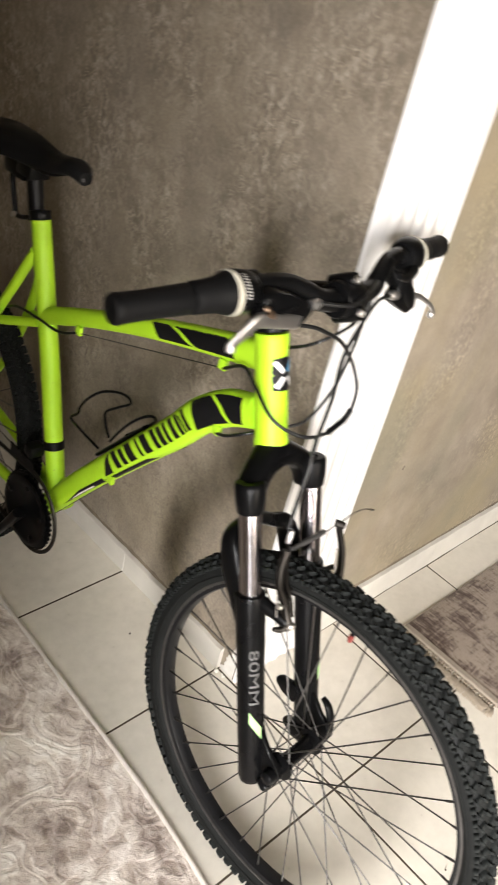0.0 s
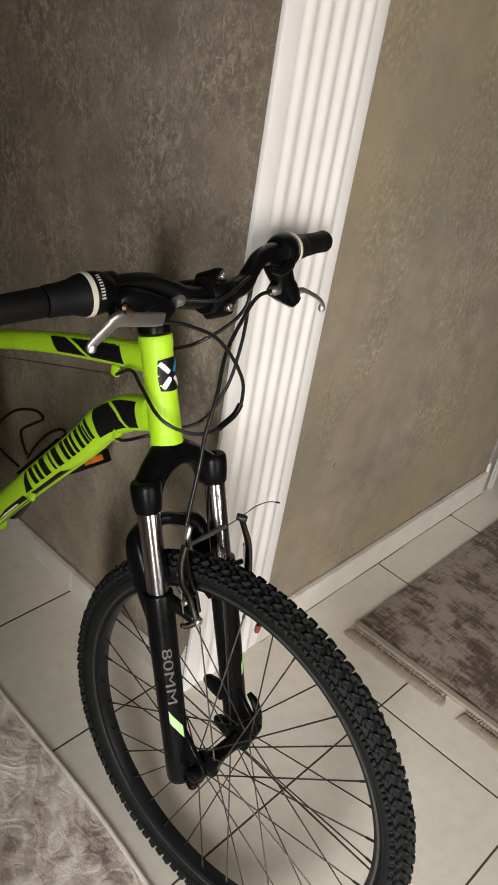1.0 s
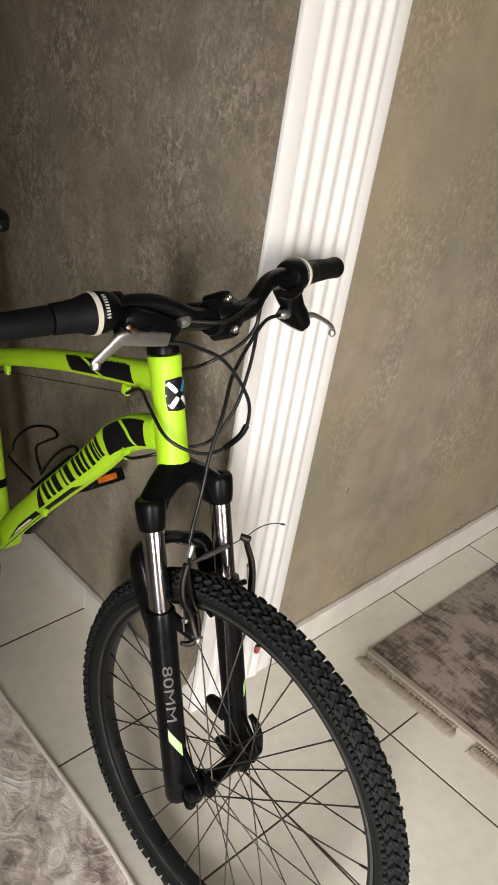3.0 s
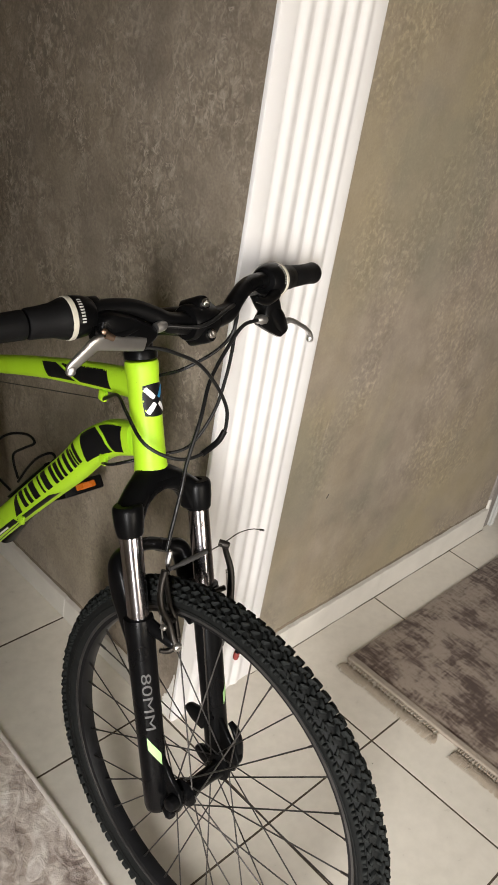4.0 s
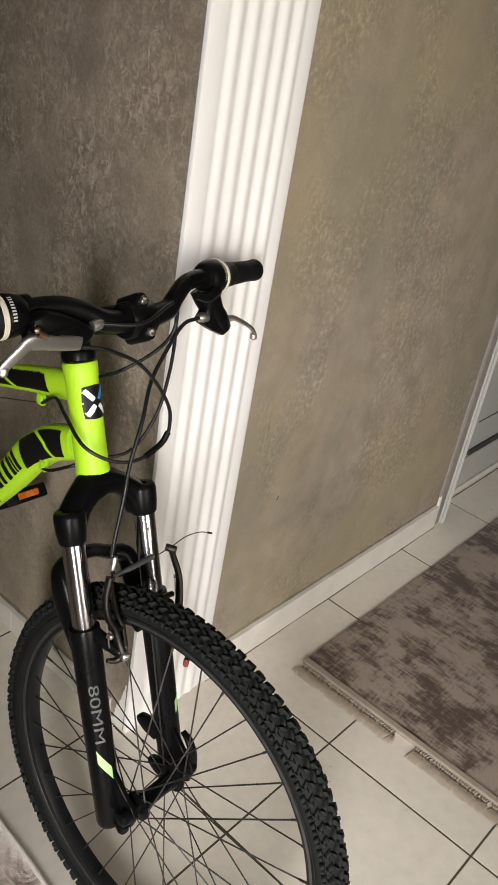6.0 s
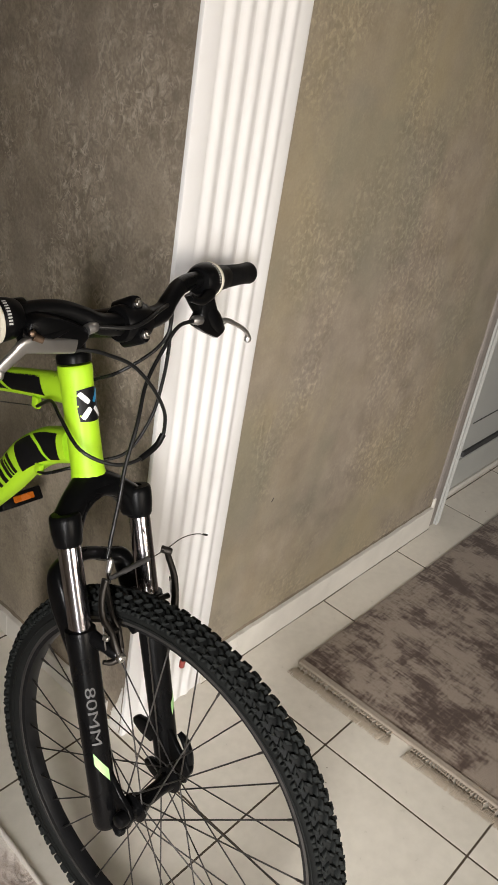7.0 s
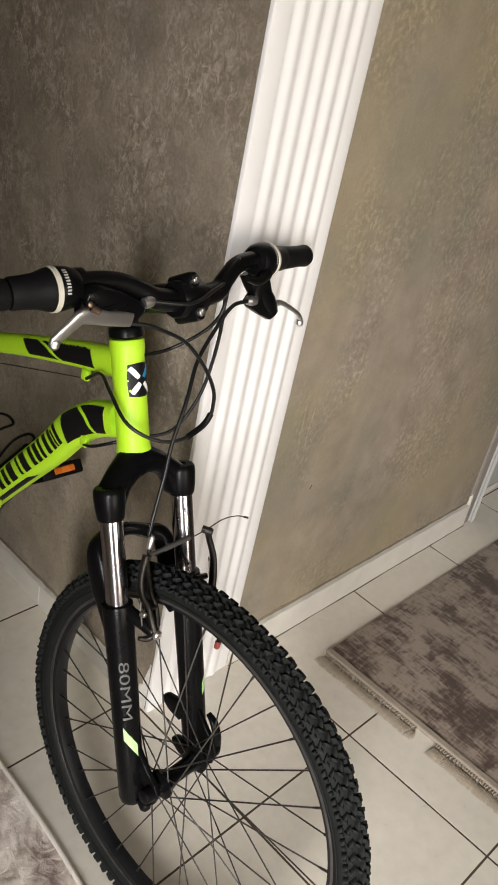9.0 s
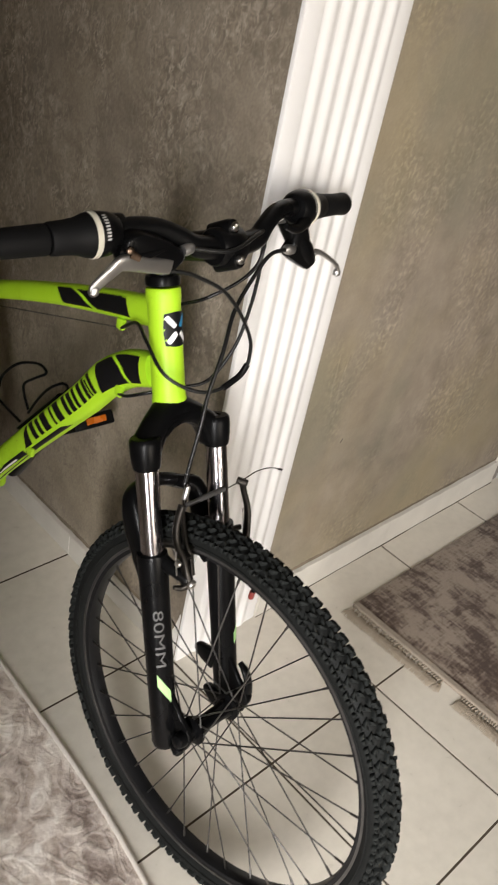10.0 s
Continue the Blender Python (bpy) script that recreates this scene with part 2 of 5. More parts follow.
def sweep(bm, path, radius, seg=14, side=(1, 0, 0), flat=1.0, power=2.0, caps=True):
    """A tube along the path. flat: height over width; power above 2 squares the section."""
    path = [Vector(p) for p in path]
    side = Vector(side)
    t0 = (path[1] - path[0]).normalized()
    if abs(side.dot(t0)) > 0.95:
        side = Vector((0, 0, 1)) if abs(t0.z) < 0.9 else Vector((0, 1, 0))
    rs, fl = along(radius, len(path)), along(flat, len(path))
    rings = []
    for p, (t, s, u), r, f in zip(path, frames_of(path, side), rs, fl):
        ring = []
        for k in range(seg):
            a = 2 * math.pi * k / seg
            c, d = math.cos(a), math.sin(a)
            c, d = math.copysign(abs(c) ** (2 / power), c), math.copysign(abs(d) ** (2 / power), d)
            ring.append(bm.verts.new(p + s * (r * c) + u * (r * f * d)))
        rings.append(ring)
    for a, b in zip(rings, rings[1:]):
        for k in range(seg):
            j = (k + 1) % seg
            bm.faces.new((a[k], a[j], b[j], b[k]))
    if caps:
        bm.faces.new(list(reversed(rings[0])))
        bm.faces.new(rings[-1])
    return bm


def tube(path, radius, **k):
    return sweep(bmesh.new(), path, radius, **k)


def turned(bm, origin, axis, profile, seg=24, side=None):
    """A turned shape: profile rows (distance along the axis, radius)."""
    o, a = Vector(origin), Vector(axis).normalized()
    s = Vector(side) if side else (Vector((0, 0, 1)) if abs(a.z) < 0.8 else Vector((1, 0, 0)))
    s = (s - a * s.dot(a)).normalized()
    u = a.cross(s)
    rings = []
    for d, r in profile:
        rings.append([bm.verts.new(o + a * d + (s * math.cos(2 * math.pi * k / seg) + u * math.sin(2 * math.pi * k / seg)) * max(r, 0.0001)) for k in range(seg)])
    for p, q in zip(rings, rings[1:]):
        for k in range(seg):
            j = (k + 1) % seg
            bm.faces.new((p[k], p[j], q[j], q[k]))
    bm.faces.new(list(reversed(rings[0])))
    bm.faces.new(rings[-1])
    return bm


def turning(origin, axis, profile, **k):
    return turned(bmesh.new(), origin, axis, profile, **k)


def rod(bm, a, b, r, seg=12, soft=0.0):
    """A round rod from a to b with softened ends."""
    a, b = Vector(a), Vector(b)
    n = (b - a).length
    e = soft or r * 0.25
    return turned(bm, a, b - a, [(0, r - e), (e, r), (n - e, r), (n, r - e)], seg)


def slab(bm, outline, centre, ex, ey, ez, thick, bevel=0.0015):
    """A plate of the outline, which lies in the plane of ex and ey, thick along ez."""
    b = bmesh.new()
    c, ex, ey, ez = (Vector(v) for v in (centre, ex, ey, ez))
    lo = [b.verts.new(c + ex * x + ey * y - ez * thick / 2) for x, y in outline]
    hi = [b.verts.new(c + ex * x + ey * y + ez * thick / 2) for x, y in outline]
    b.faces.new(list(reversed(lo)))
    b.faces.new(hi)
    for i in range(len(lo)):
        j = (i + 1) % len(lo)
        b.faces.new((lo[i], lo[j], hi[j], hi[i]))
    bmesh.ops.recalc_face_normals(b, faces=b.faces[:])
    if bevel:
        bmesh.ops.bevel(b, geom=b.edges[:], offset=bevel, segments=2, affect="EDGES", profile=0.5, clamp_overlap=True)
    return join(bm, b)


def patch(path, radius, flat, power, s0, s1, a0, a1, lift=0.0006, nu=24, nv=8, shear=0.0, fray=0.0, seed=0, ends=(0, 0)):
    """A thin print that hugs a swept tube: from s0 to s1 of its length and from angle a0 to a1 (degrees). shear and ends slant its ends."""
    path = [Vector(p) for p in path]
    fr = frames_of(path, Vector((1, 0, 0)))
    rs, fl = along(radius, len(path)), along(flat, len(path))
    bm = bmesh.new()

    def at(s, a):
        f = max(0.0, min(1.0, s)) * (len(path) - 1)
        k = min(int(f), len(path) - 2)
        w = f - k
        p = path[k].lerp(path[k + 1], w)
        sd, up = fr[k][1].lerp(fr[k + 1][1], w), fr[k][2].lerp(fr[k + 1][2], w)
        r, q = rs[k] + (rs[k + 1] - rs[k]) * w, fl[k] + (fl[k + 1] - fl[k]) * w
        c, d = math.cos(radians(a)), math.sin(radians(a))
        c, d = math.copysign(abs(c) ** (2 / power), c), math.copysign(abs(d) ** (2 / power), d)
        return p + sd * ((r + lift) * c) + up * ((r * q + lift) * d)

    grid = []
    for i in range(nu + 1):
        row = []
        for j in range(nv + 1):
            u, v = i / nu, j / nv
            lo, hi = s0 + (shear + ends[0]) * v, s1 + (shear + ends[1]) * v
            f = fray * abs(noise.noise((u * 40, seed, 0))) if v == 1 else 0.0
            row.append(bm.verts.new(at(lo + (hi - lo) * u, a0 + (a1 - a0) * (v - f))))
        grid.append(row)
    for i in range(nu):
        for j in range(nv):
            bm.faces.new((grid[i][j], grid[i + 1][j], grid[i + 1][j + 1], grid[i][j + 1]))
    return bm


# ---------------------------------------------------------------- room
XW, XE, YS, YN, HIGH = -2.4, 2.9, -3.1, 2.4, 2.65
XS = [-0.014 - 0.337 * k for k in range(7, 0, -1)] + [0.0, 0.307, 0.670, 1.013, 1.355] + [1.355 + 0.337 * k for k in range(1, 5)]
YJ = [-0.294 + 0.3345 * k for k in range(-8, 2)] + [0.0405 + 0.3280 * k for k in range(1, 8)]

floor = tagged(link_mesh("floor", boxes((XW, XE, YS, YN, -0.12, -0.0007)), GROUT), "cream glazed ceramic tile floor with dark grout joints", "floor", kind="structure")
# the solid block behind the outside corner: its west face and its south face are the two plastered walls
tagged(link_mesh("wall_corner_west", boxes((0.006, 0.14, 0.0, YN, 0, HIGH)), PLASTER_FLECKED_RAKED), "taupe decorative plaster wall, pale brush flecks deepened for raking light", "wall", kind="structure")
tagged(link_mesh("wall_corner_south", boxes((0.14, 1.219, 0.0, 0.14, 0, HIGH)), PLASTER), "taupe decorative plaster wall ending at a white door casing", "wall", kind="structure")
tagged(link_mesh("wall_over_door", boxes((1.219, 2.20, 0.0, 0.14, 2.08, HIGH), (2.20, XE, 0.0, 0.14, 0, HIGH)), PLASTER), "taupe plaster wall round the doorway", "wall", kind="structure")
tagged(link_mesh("wall_east", boxes((XE, XE + 0.14, YS, 0.14, 0, HIGH)), PLASTER), "plain taupe plaster wall", "wall", kind="structure")
tagged(link_mesh("wall_north", boxes((XW, 0.14, YN, YN + 0.14, 0, HIGH)), PLASTER), "plain taupe plaster wall", "wall", kind="structure")
# unseen; its corridor block is added to shade the wall round the corner
tagged(link_mesh("wall_west_unseen", boxes((XW - 0.14, XW, YS, -2.29, 0, HIGH), (XW - 0.14, XW, -1.51, -1.15, 0, HIGH), (XW - 0.14, XW, -2.29, -1.51, 2.02, HIGH), (XW - 0.14, XW, -2.29, -1.51, 0, 0.06), (XW - 0.14, -1.44, -1.15, YN, 0, HIGH)), PLASTER), "unseen taupe plaster wall with a lamp opening and a light-blocking corner", "wall", kind="structure")
# unseen; its opening is added for the south daylight lamp
tagged(link_mesh("wall_south_unseen", boxes((XW, -1.10, YS - 0.14, YS, 0, HIGH), (0.40, XE, YS - 0.14, YS, 0, HIGH), (-1.10, 0.40, YS - 0.14, YS, 0, 0.42), (-1.10, 0.40, YS - 0.14, YS, 2.40, HIGH)), PLASTER), "unseen taupe plaster wall with an opening for the added daylight", "wall", kind="structure")
# unseen; its beige is set dark to weaken light bounced from above
tagged(link_mesh("ceiling", boxes((XW - 0.14, XE + 0.14, YS - 0.14, YN + 0.14, HIGH, HIGH + 0.1)), CEILING), "unseen beige ceiling, kept dark to limit light from above", "ceiling", kind="structure")


def skirting(name, at, along, joints, high):
    """Tile skirting, piece by piece, with a slightly uneven top."""
    root = tagged(empty(name), "pale cream ceramic tile skirting along the wall foot", "skirting", kind="structure")
    rnd = random.Random(5)
    for a, b in zip(joints, joints[1:]):
        h = high + rnd.uniform(-0.003, 0.003)
        bm = bmesh.new()
        n = max(3, int((b - a) / 0.012))
        rows = []
        for k in range(n + 1):
            u = a + 0.0004 + (b - a - 0.0008) * k / n
            wob = 0.0022 * noise.noise((u * 34, at * 9, 1.5)) + 0.0012 * noise.noise((u * 110, at * 9, 4.0))
            out = 0.0105 + 0.0008 * noise.noise((u * 25, 7.0, at))
            sec = ((0.0005, 0.0), (out, 0.0), (out, h * 0.5), (out, h + wob - 0.0025), (out - 0.0012, h + wob - 0.0004), (out - 0.004, h + wob), (0.0005, h + wob + 0.0008))
            rows.append([bm.verts.new((u, at - d, z) if along == "x" else (at - d, u, z)) for d, z in sec])
        for p, q in zip(rows, rows[1:]):
            for k in range(len(p) - 1):
                bm.faces.new((p[k], q[k], q[k + 1], p[k + 1]))
        bm.faces.new(rows[0])
        bm.faces.new(list(reversed(rows[-1])))
        bmesh.ops.recalc_face_normals(bm, faces=bm.faces[:])
        part("skirting_tile", bm, SKIRT, root, smooth=False)
    if along == "y":
        for u in joints[1:-1]:
            part("joint_filler", boxes((at - 0.0112, at - 0.0005, u - 0.0012, u + 0.0012, 0.0, high - 0.003)), CHIPPED, root, "pale filled joint", smooth=False)
    # dark joint where the skirting meets the floor, of uneven width
    if along == "x":
        bm = bmesh.new()
        n = int((joints[-1] - joints[0]) / 0.006)
        rows = []
        for k in range(n + 1):
            u = joints[0] + (joints[-1] - joints[0]) * k / n
            w = 0.0002 + 0.0015 * max(0.0, 0.35 + noise.noise((u * 11, 2.0, 0.5)) + 0.4 * noise.noise((u * 45, 5.0, 0.5)))
            rows.append([bm.verts.new((u, at - 0.0100, 0.0)), bm.verts.new((u, at - 0.0100, 0.0008)), bm.verts.new((u, at - 0.0112 - w, 0.0007)), bm.verts.new((u, at - 0.0112 - w, 0.0))])
        for p, q in zip(rows, rows[1:]):
            for k in range(3):
                bm.faces.new((p[k], p[k + 1], q[k + 1], q[k]))
        part("joint_line", bm, GROUT, root, smooth=False)
    return root


skirting("baseboard_south", 0.0, "x", [0.226, 0.333, 0.676, 1.016, 1.188], 0.074)
skirting("baseboard_west", 0.006, "y", [0.0405, 0.3685, 0.6965, 1.0245, 1.3525, 1.6805, 2.0085, YN], 0.056)


def pilaster():
    """White moulding with five rounded reeds that covers the outside corner, from floor to ceiling."""
    y0, depth, reeds = -0.0090, 0.0038, 5
    left, right, wide = 0.042, 0.197, 0.226
    prof = [(0.006, 0.0), (0.0045, -0.001), (0.0045, y0 + 0.0035), (0.0055, y0 + 0.0012), (0.0080, y0 + 0.0004), (left - 0.012, y0 + 0.0004), (left - 0.006, y0 + 0.0008), (left - 0.002, y0 + 0.0016)]
    pitch = (right - left) / reeds
    for k in range(reeds):
        a, b = left + k * pitch, left + (k + 1) * pitch
        for i in range(11):
            u = i / 10
            prof.append((a + (b - a) * u, y0 + 0.002 - depth * (0.5 - 0.5 * math.cos(2 * math.pi * u))))
    prof += [(right + 0.002, y0 + 0.0019), (wide - 0.0045, y0 + 0.0021), (wide - 0.002, y0 + 0.0030), (wide, y0 + 0.0055), (wide, 0.0)]
    bm = bmesh.new()
    rows = [[bm.verts.new((x, y, z)) for x, y in prof] for z in (0.0, HIGH)]
    for i in range(len(prof) - 1):
        bm.faces.new((rows[0][i], rows[0][i + 1], rows[1][i + 1], rows[1][i]))
    bm.faces.new(rows[0])
    bm.faces.new(list(reversed(rows[1])))
    return tagged(link_mesh("trim_corner_pilaster", bm, GYPSUM, smooth=True), "glossy white reeded corner moulding from floor to ceiling", "moulding", kind="structure")


pilaster()


def dark_line(along, at, a, b, low):
    """A dark uneven line where the plaster meets the skirting."""
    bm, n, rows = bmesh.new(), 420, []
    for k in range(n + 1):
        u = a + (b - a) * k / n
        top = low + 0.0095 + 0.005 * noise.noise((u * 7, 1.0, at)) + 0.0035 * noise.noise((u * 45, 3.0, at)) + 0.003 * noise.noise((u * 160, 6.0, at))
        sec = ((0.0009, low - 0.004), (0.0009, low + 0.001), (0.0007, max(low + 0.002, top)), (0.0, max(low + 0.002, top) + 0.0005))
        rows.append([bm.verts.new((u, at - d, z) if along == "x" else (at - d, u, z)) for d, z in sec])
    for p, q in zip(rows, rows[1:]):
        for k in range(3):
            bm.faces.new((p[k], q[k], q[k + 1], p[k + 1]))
    tagged(link_mesh("trim_dark_line", bm, DARK_LINE, smooth=True), "dark uneven line above the skirting", "wall mark", kind="structure")


dark_line("x", 0.0, 0.2270, 1.186, 0.074)
dark_line("y", 0.006, 0.042, 2.3, 0.056)


def doorway():
    casing = tagged(empty("door_casing"), "white painted door casing at the wall end", "door casing", kind="structure")
    part("casing_face", boxes((1.2225, 1.246, -0.011, 0.018, 0, 2.12, 0.003), (1.2235, 1.2295, -0.017, -0.0105, 0, 2.12, 0.0025), (1.2375, 1.2425, -0.0155, -0.0105, 0, 2.12, 0.002)), DOORWHITE, casing, smooth=False)
    part("casing_back", boxes((1.190, 1.2225, -0.006, 0.0005, 0, 2.12, 0.002)), JAMB, casing, "grey strip beside the casing, its shade in the colour", smooth=False)
    rnd = random.Random(3)
    lip = [(1.187 + rnd.uniform(-0.002, 0.002), -0.0015, 0.105 + 0.05 * k) for k in range(40)]
    part("plaster_lip", tube(curve_through(lip, 3), 0.0042, seg=10), JAMB, casing, "rounded plaster lip")
    bm = bmesh.new()
    bmesh.ops.create_icosphere(bm, subdivisions=3, radius=1.0)
    for v in bm.verts:
        k = 1 + 0.35 * noise.noise(v.co * 2.3)
        v.co = Vector((1.187 + 0.0075 * k * v.co.x, -0.004 + 0.0045 * k * v.co.y, 0.082 + 0.028 * k * v.co.z))
    part("filler_lump", bm, SKIRT, casing, "rough white filler lump at the casing foot")
    part("casing_reveal", boxes((1.221, 1.252, 0.019, 0.139, 0, 2.08, 0.002)), DOORWHITE, casing, smooth=False)
    door = tagged(empty("door_1"), "closed pale grey-white door with a dark strip near the bottom", "door", kind="structure")
    part("door_leaf", boxes((1.255, 2.19, 0.052, 0.09, 0.028, 2.07, 0.002)), DOORWHITE, door, smooth=False)
    part("bottom_rail", boxes((1.275, 2.17, 0.046, 0.0525, 0.03, 0.135, 0.002)), DOORWHITE, door, smooth=False)
    # raised dark strip draws the shade of a panel groove
    part("groove_shade_strip", boxes((1.43, 2.14, 0.0505, 0.0525, 0.2530, 0.2565)), SLOT, door, smooth=False)
    # dark strip just above the bottom rail
    part("dark_strip", boxes((1.415, 2.19, 0.044, 0.0525, 0.143, 0.160)), SLOT, door, smooth=False)
    part("threshold", boxes((1.253, 2.19, 0.045, 0.139, 0.0, 0.02, 0.003)), SKIRT, door, smooth=False)


doorway()


def bend(y):
    """How far the edge of the pale rug strays from a straight line."""
    return -0.20 * min(0.0, y) ** 2 if y > -0.5 else -0.05 + 0.2 * (y + 0.5)


def rug(name, x0, x1, y0, y1, thick, material, label, m, strays=False):
    root = tagged(empty(name, m), label, "rug")
    bm = bmesh.new()
    nx, ny = 40, 40
    top = [[None] * (ny + 1) for _ in range(nx + 1)]
    for i in range(nx + 1):
        for j in range(ny + 1):
            x, y = x0 + (x1 - x0) * i / nx, y0 + (y1 - y0) * j / ny
            e = min(i, nx - i, j, ny - j)
            z = thick * (0.55 if e == 0 else 1.0) + 0.0012 * noise.noise((x * 6, y * 6, 0))
            top[i][j] = bm.verts.new((x + (0.002 * noise.noise((y * 9, 1, 0)) if e == 0 else 0) + (bend(y) * i / nx if strays else 0.0), y, z))
    for i in range(nx):
        for j in range(ny):
            bm.faces.new((top[i][j], top[i + 1][j], top[i + 1][j + 1], top[i][j + 1]))
    ring = [top[i][0] for i in range(nx)] + [top[nx][j] for j in range(ny)] + [top[i][ny] for i in range(nx, 0, -1)] + [top[0][j] for j in range(ny, 0, -1)]
    low = [bm.verts.new((v.co.x, v.co.y, 0.0)) for v in ring]
    for i in range(len(ring)):
        k = (i + 1) % len(ring)
        bm.faces.new((ring[i], low[i], low[k], ring[k]))
    part("rug_body", bm, material, root)
    return root


rug_r = rug("rug", 0.443, 2.25, -1.35, -0.112, 0.008, RUG_R, "worn brown and grey patterned rug with knotted fringe on the tiles", pose(0, 0, 0.0005, 0, 0, 0))
rug_l = rug("rug", -1.9, -0.004, -1.2, 1.3, 0.008, RUG_L, "pale beige-grey carved rug with a bound edge on the tiles", pose(-0.286, 0, 0.0005, 0, 0, -1.8), strays=True)
part("bound_edge", tube([(-0.0005 + bend(-1.2 + 0.05 * k), -1.2 + 0.05 * k, 0.0043) for k in range(51)], 0.0042, seg=12, side=(1, 0, 0), flat=1.0, power=2.8), BINDING, rug_l, "cream bound edge")



def fringe():
    """Knotted tassels along the short edge of the brown rug; a few are missing."""
    rnd = random.Random(11)
    kinds = []
    for k in range(5):
        bm = bmesh.new()
        n, bend = 5, rnd.uniform(-0.006, 0.004)
        for turn in (0, math.pi):
            pts = [(-0.0026 * i, 0.0011 * math.cos(turn + i * 1.5) + bend * (i / n) ** 2, 0.0034 - 0.0012 * i / n + 0.0010 * math.sin(turn + i * 1.5)) for i in range(n)]
            sweep(bm, pts, 0.0013, seg=6)
        for j in range(34):
            a, x = rnd.uniform(-1, 1), -0.0026 * (n - 1)
            ln = rnd.uniform(0.014, 0.034)
            pts = [(x, bend * 0.8, 0.0024), (x - ln * 0.5, bend + a * 0.0055, 0.0024 + rnd.uniform(0, 0.0012)), (x - ln, bend * 1.3 + a * 0.0095 + rnd.uniform(-0.002, 0.002), 0.0009 + rnd.uniform(0, 0.001))]
            sweep(bm, pts, [0.0008, 0.0007, 0.0004], seg=4)
        me = bpy.data.meshes.new("tassel")
        bm.to_mesh(me)
        bm.free()
        me.shade_smooth()
        me.materials.append(FRINGE)
        kinds.append(me)
    y = -0.116
    while y > -1.34:
        if not -0.418 < y < -0.372:
            ob = new("tassel", kinds[rnd.randrange(5)])
            ob.parent = rug_r
            ob.location = (0.4435, y, 0.0)
            ob.rotation_euler = (0, 0, rnd.uniform(-0.12, 0.22))
        y -= rnd.uniform(0.0052, 0.0072)


fringe()
bm = boxes((0.4425, 0.458, -1.35, -0.112, 0.0, 0.0096, 0.002))
part("woven_edge", bm, BROWN_EDGE, rug_r, "flat beige woven edge")


def corner_damage():
    """White filler bared at the foot of the corner, where plaster and a piece of skirting broke away."""
    root = tagged(empty("corner_chip"), "ragged white filler patch with crumbs at the wall corner foot", "plaster damage", kind="structure")
    bm, n, m, rows = bmesh.new(), 26, 8, []
    for k in range(n + 1):
        z = 0.125 * k / n
        wide = 0.004 + 0.036 * (1 - k / n) ** 1.25 * (1 + 0.45 * noise.noise((z * 90, 3.0, 0.0))) + 0.004 * noise.noise((z * 230, 8.0, 0.0))
        row = []
        for j in range(m + 1):
            y = 0.001 + max(0.002, wide) * j / m
            edge = 0.0 if j == m else 1.0
            row.append(bm.verts.new((0.0058 - edge * (0.0018 + 0.0012 * noise.noise((y * 160, z * 160, 0.0))), y, z)))
        rows.append(row)
    for p, q in zip(rows, rows[1:]):
        for j in range(m):
            bm.faces.new((p[j], q[j], q[j + 1], p[j + 1]))
    part("bared_filler", bm, CHIPPED, root)
    rnd = random.Random(4)
    for k in range(5):
        bm = bmesh.new()
        bmesh.ops.create_icosphere(bm, subdivisions=2, radius=rnd.uniform(0.002, 0.005))
        for v in bm.verts:
            v.co *= 1 + 0.4 * noise.noise(v.co * 260 + Vector((k * 7.0, 0, 0)))
        low = min(v.co.z for v in bm.verts)
        bmesh.ops.translate(bm, verts=bm.verts[:], vec=(-0.004 - 0.008 * rnd.random(), 0.008 + 0.035 * rnd.random(), -low))
        part("plaster_crumb", bm, CHIPPED, root)


corner_damage()


def wall_mark(name, pts, width, material, label):
    """A thin raised or scored mark on the south plaster wall."""
    bm = bmesh.new()
    sweep(bm, curve_through([(x, -0.0004, z) for x, z in pts], 4), width, seg=10, flat=0.16, side=(1, 0, 0))
    tagged(link_mesh(name, bm, material), label, "wall mark", kind="structure")


NICK = simple("dark_nick", (0.06, 0.05, 0.04), 0.9)
wall_mark("trim_nick", [(0.371, 0.413), (0.3735, 0.4165), (0.376, 0.422)], 0.0019, NICK, "small dark nick in the plaster wall")
wall_mark("trim_scratch", [(0.292, 0.640), (0.297, 0.570), (0.300, 0.510)], [0.002, 0.0075, 0.002], PLASTER, "pale vertical trowel ridge on the plaster wall")
wall_mark("trim_scratch", [(0.322, 0.630), (0.318, 0.560), (0.322, 0.500)], [0.002, 0.0060, 0.002], PLASTER, "pale vertical trowel ridge on the plaster wall")


def floor_crumbs():
    """A few dark crumbs of dirt on the tiles."""
    rnd, bm = random.Random(21), bmesh.new()
    for x, y in ((0.232, -0.352), (0.262, -0.332), (1.36, -0.055), (1.43, -0.075), (-0.10, 0.21), (0.05, -0.52)):
        bit = bmesh.new()
        bmesh.ops.create_icosphere(bit, subdivisions=1, radius=rnd.uniform(0.0012, 0.0024))
        for v in bit.verts:
            v.co *= rnd.uniform(0.7, 1.2)
        low = min(v.co.z for v in bit.verts)
        join(bm, bit, Matrix.Translation((x, y, -low)))
    tagged(link_mesh("crumbs", bm, NICK), "small dark crumbs of dirt on the floor tiles", "dirt", kind="stuff")


floor_crumbs()

# ---------------------------------------------------------------- bicycle


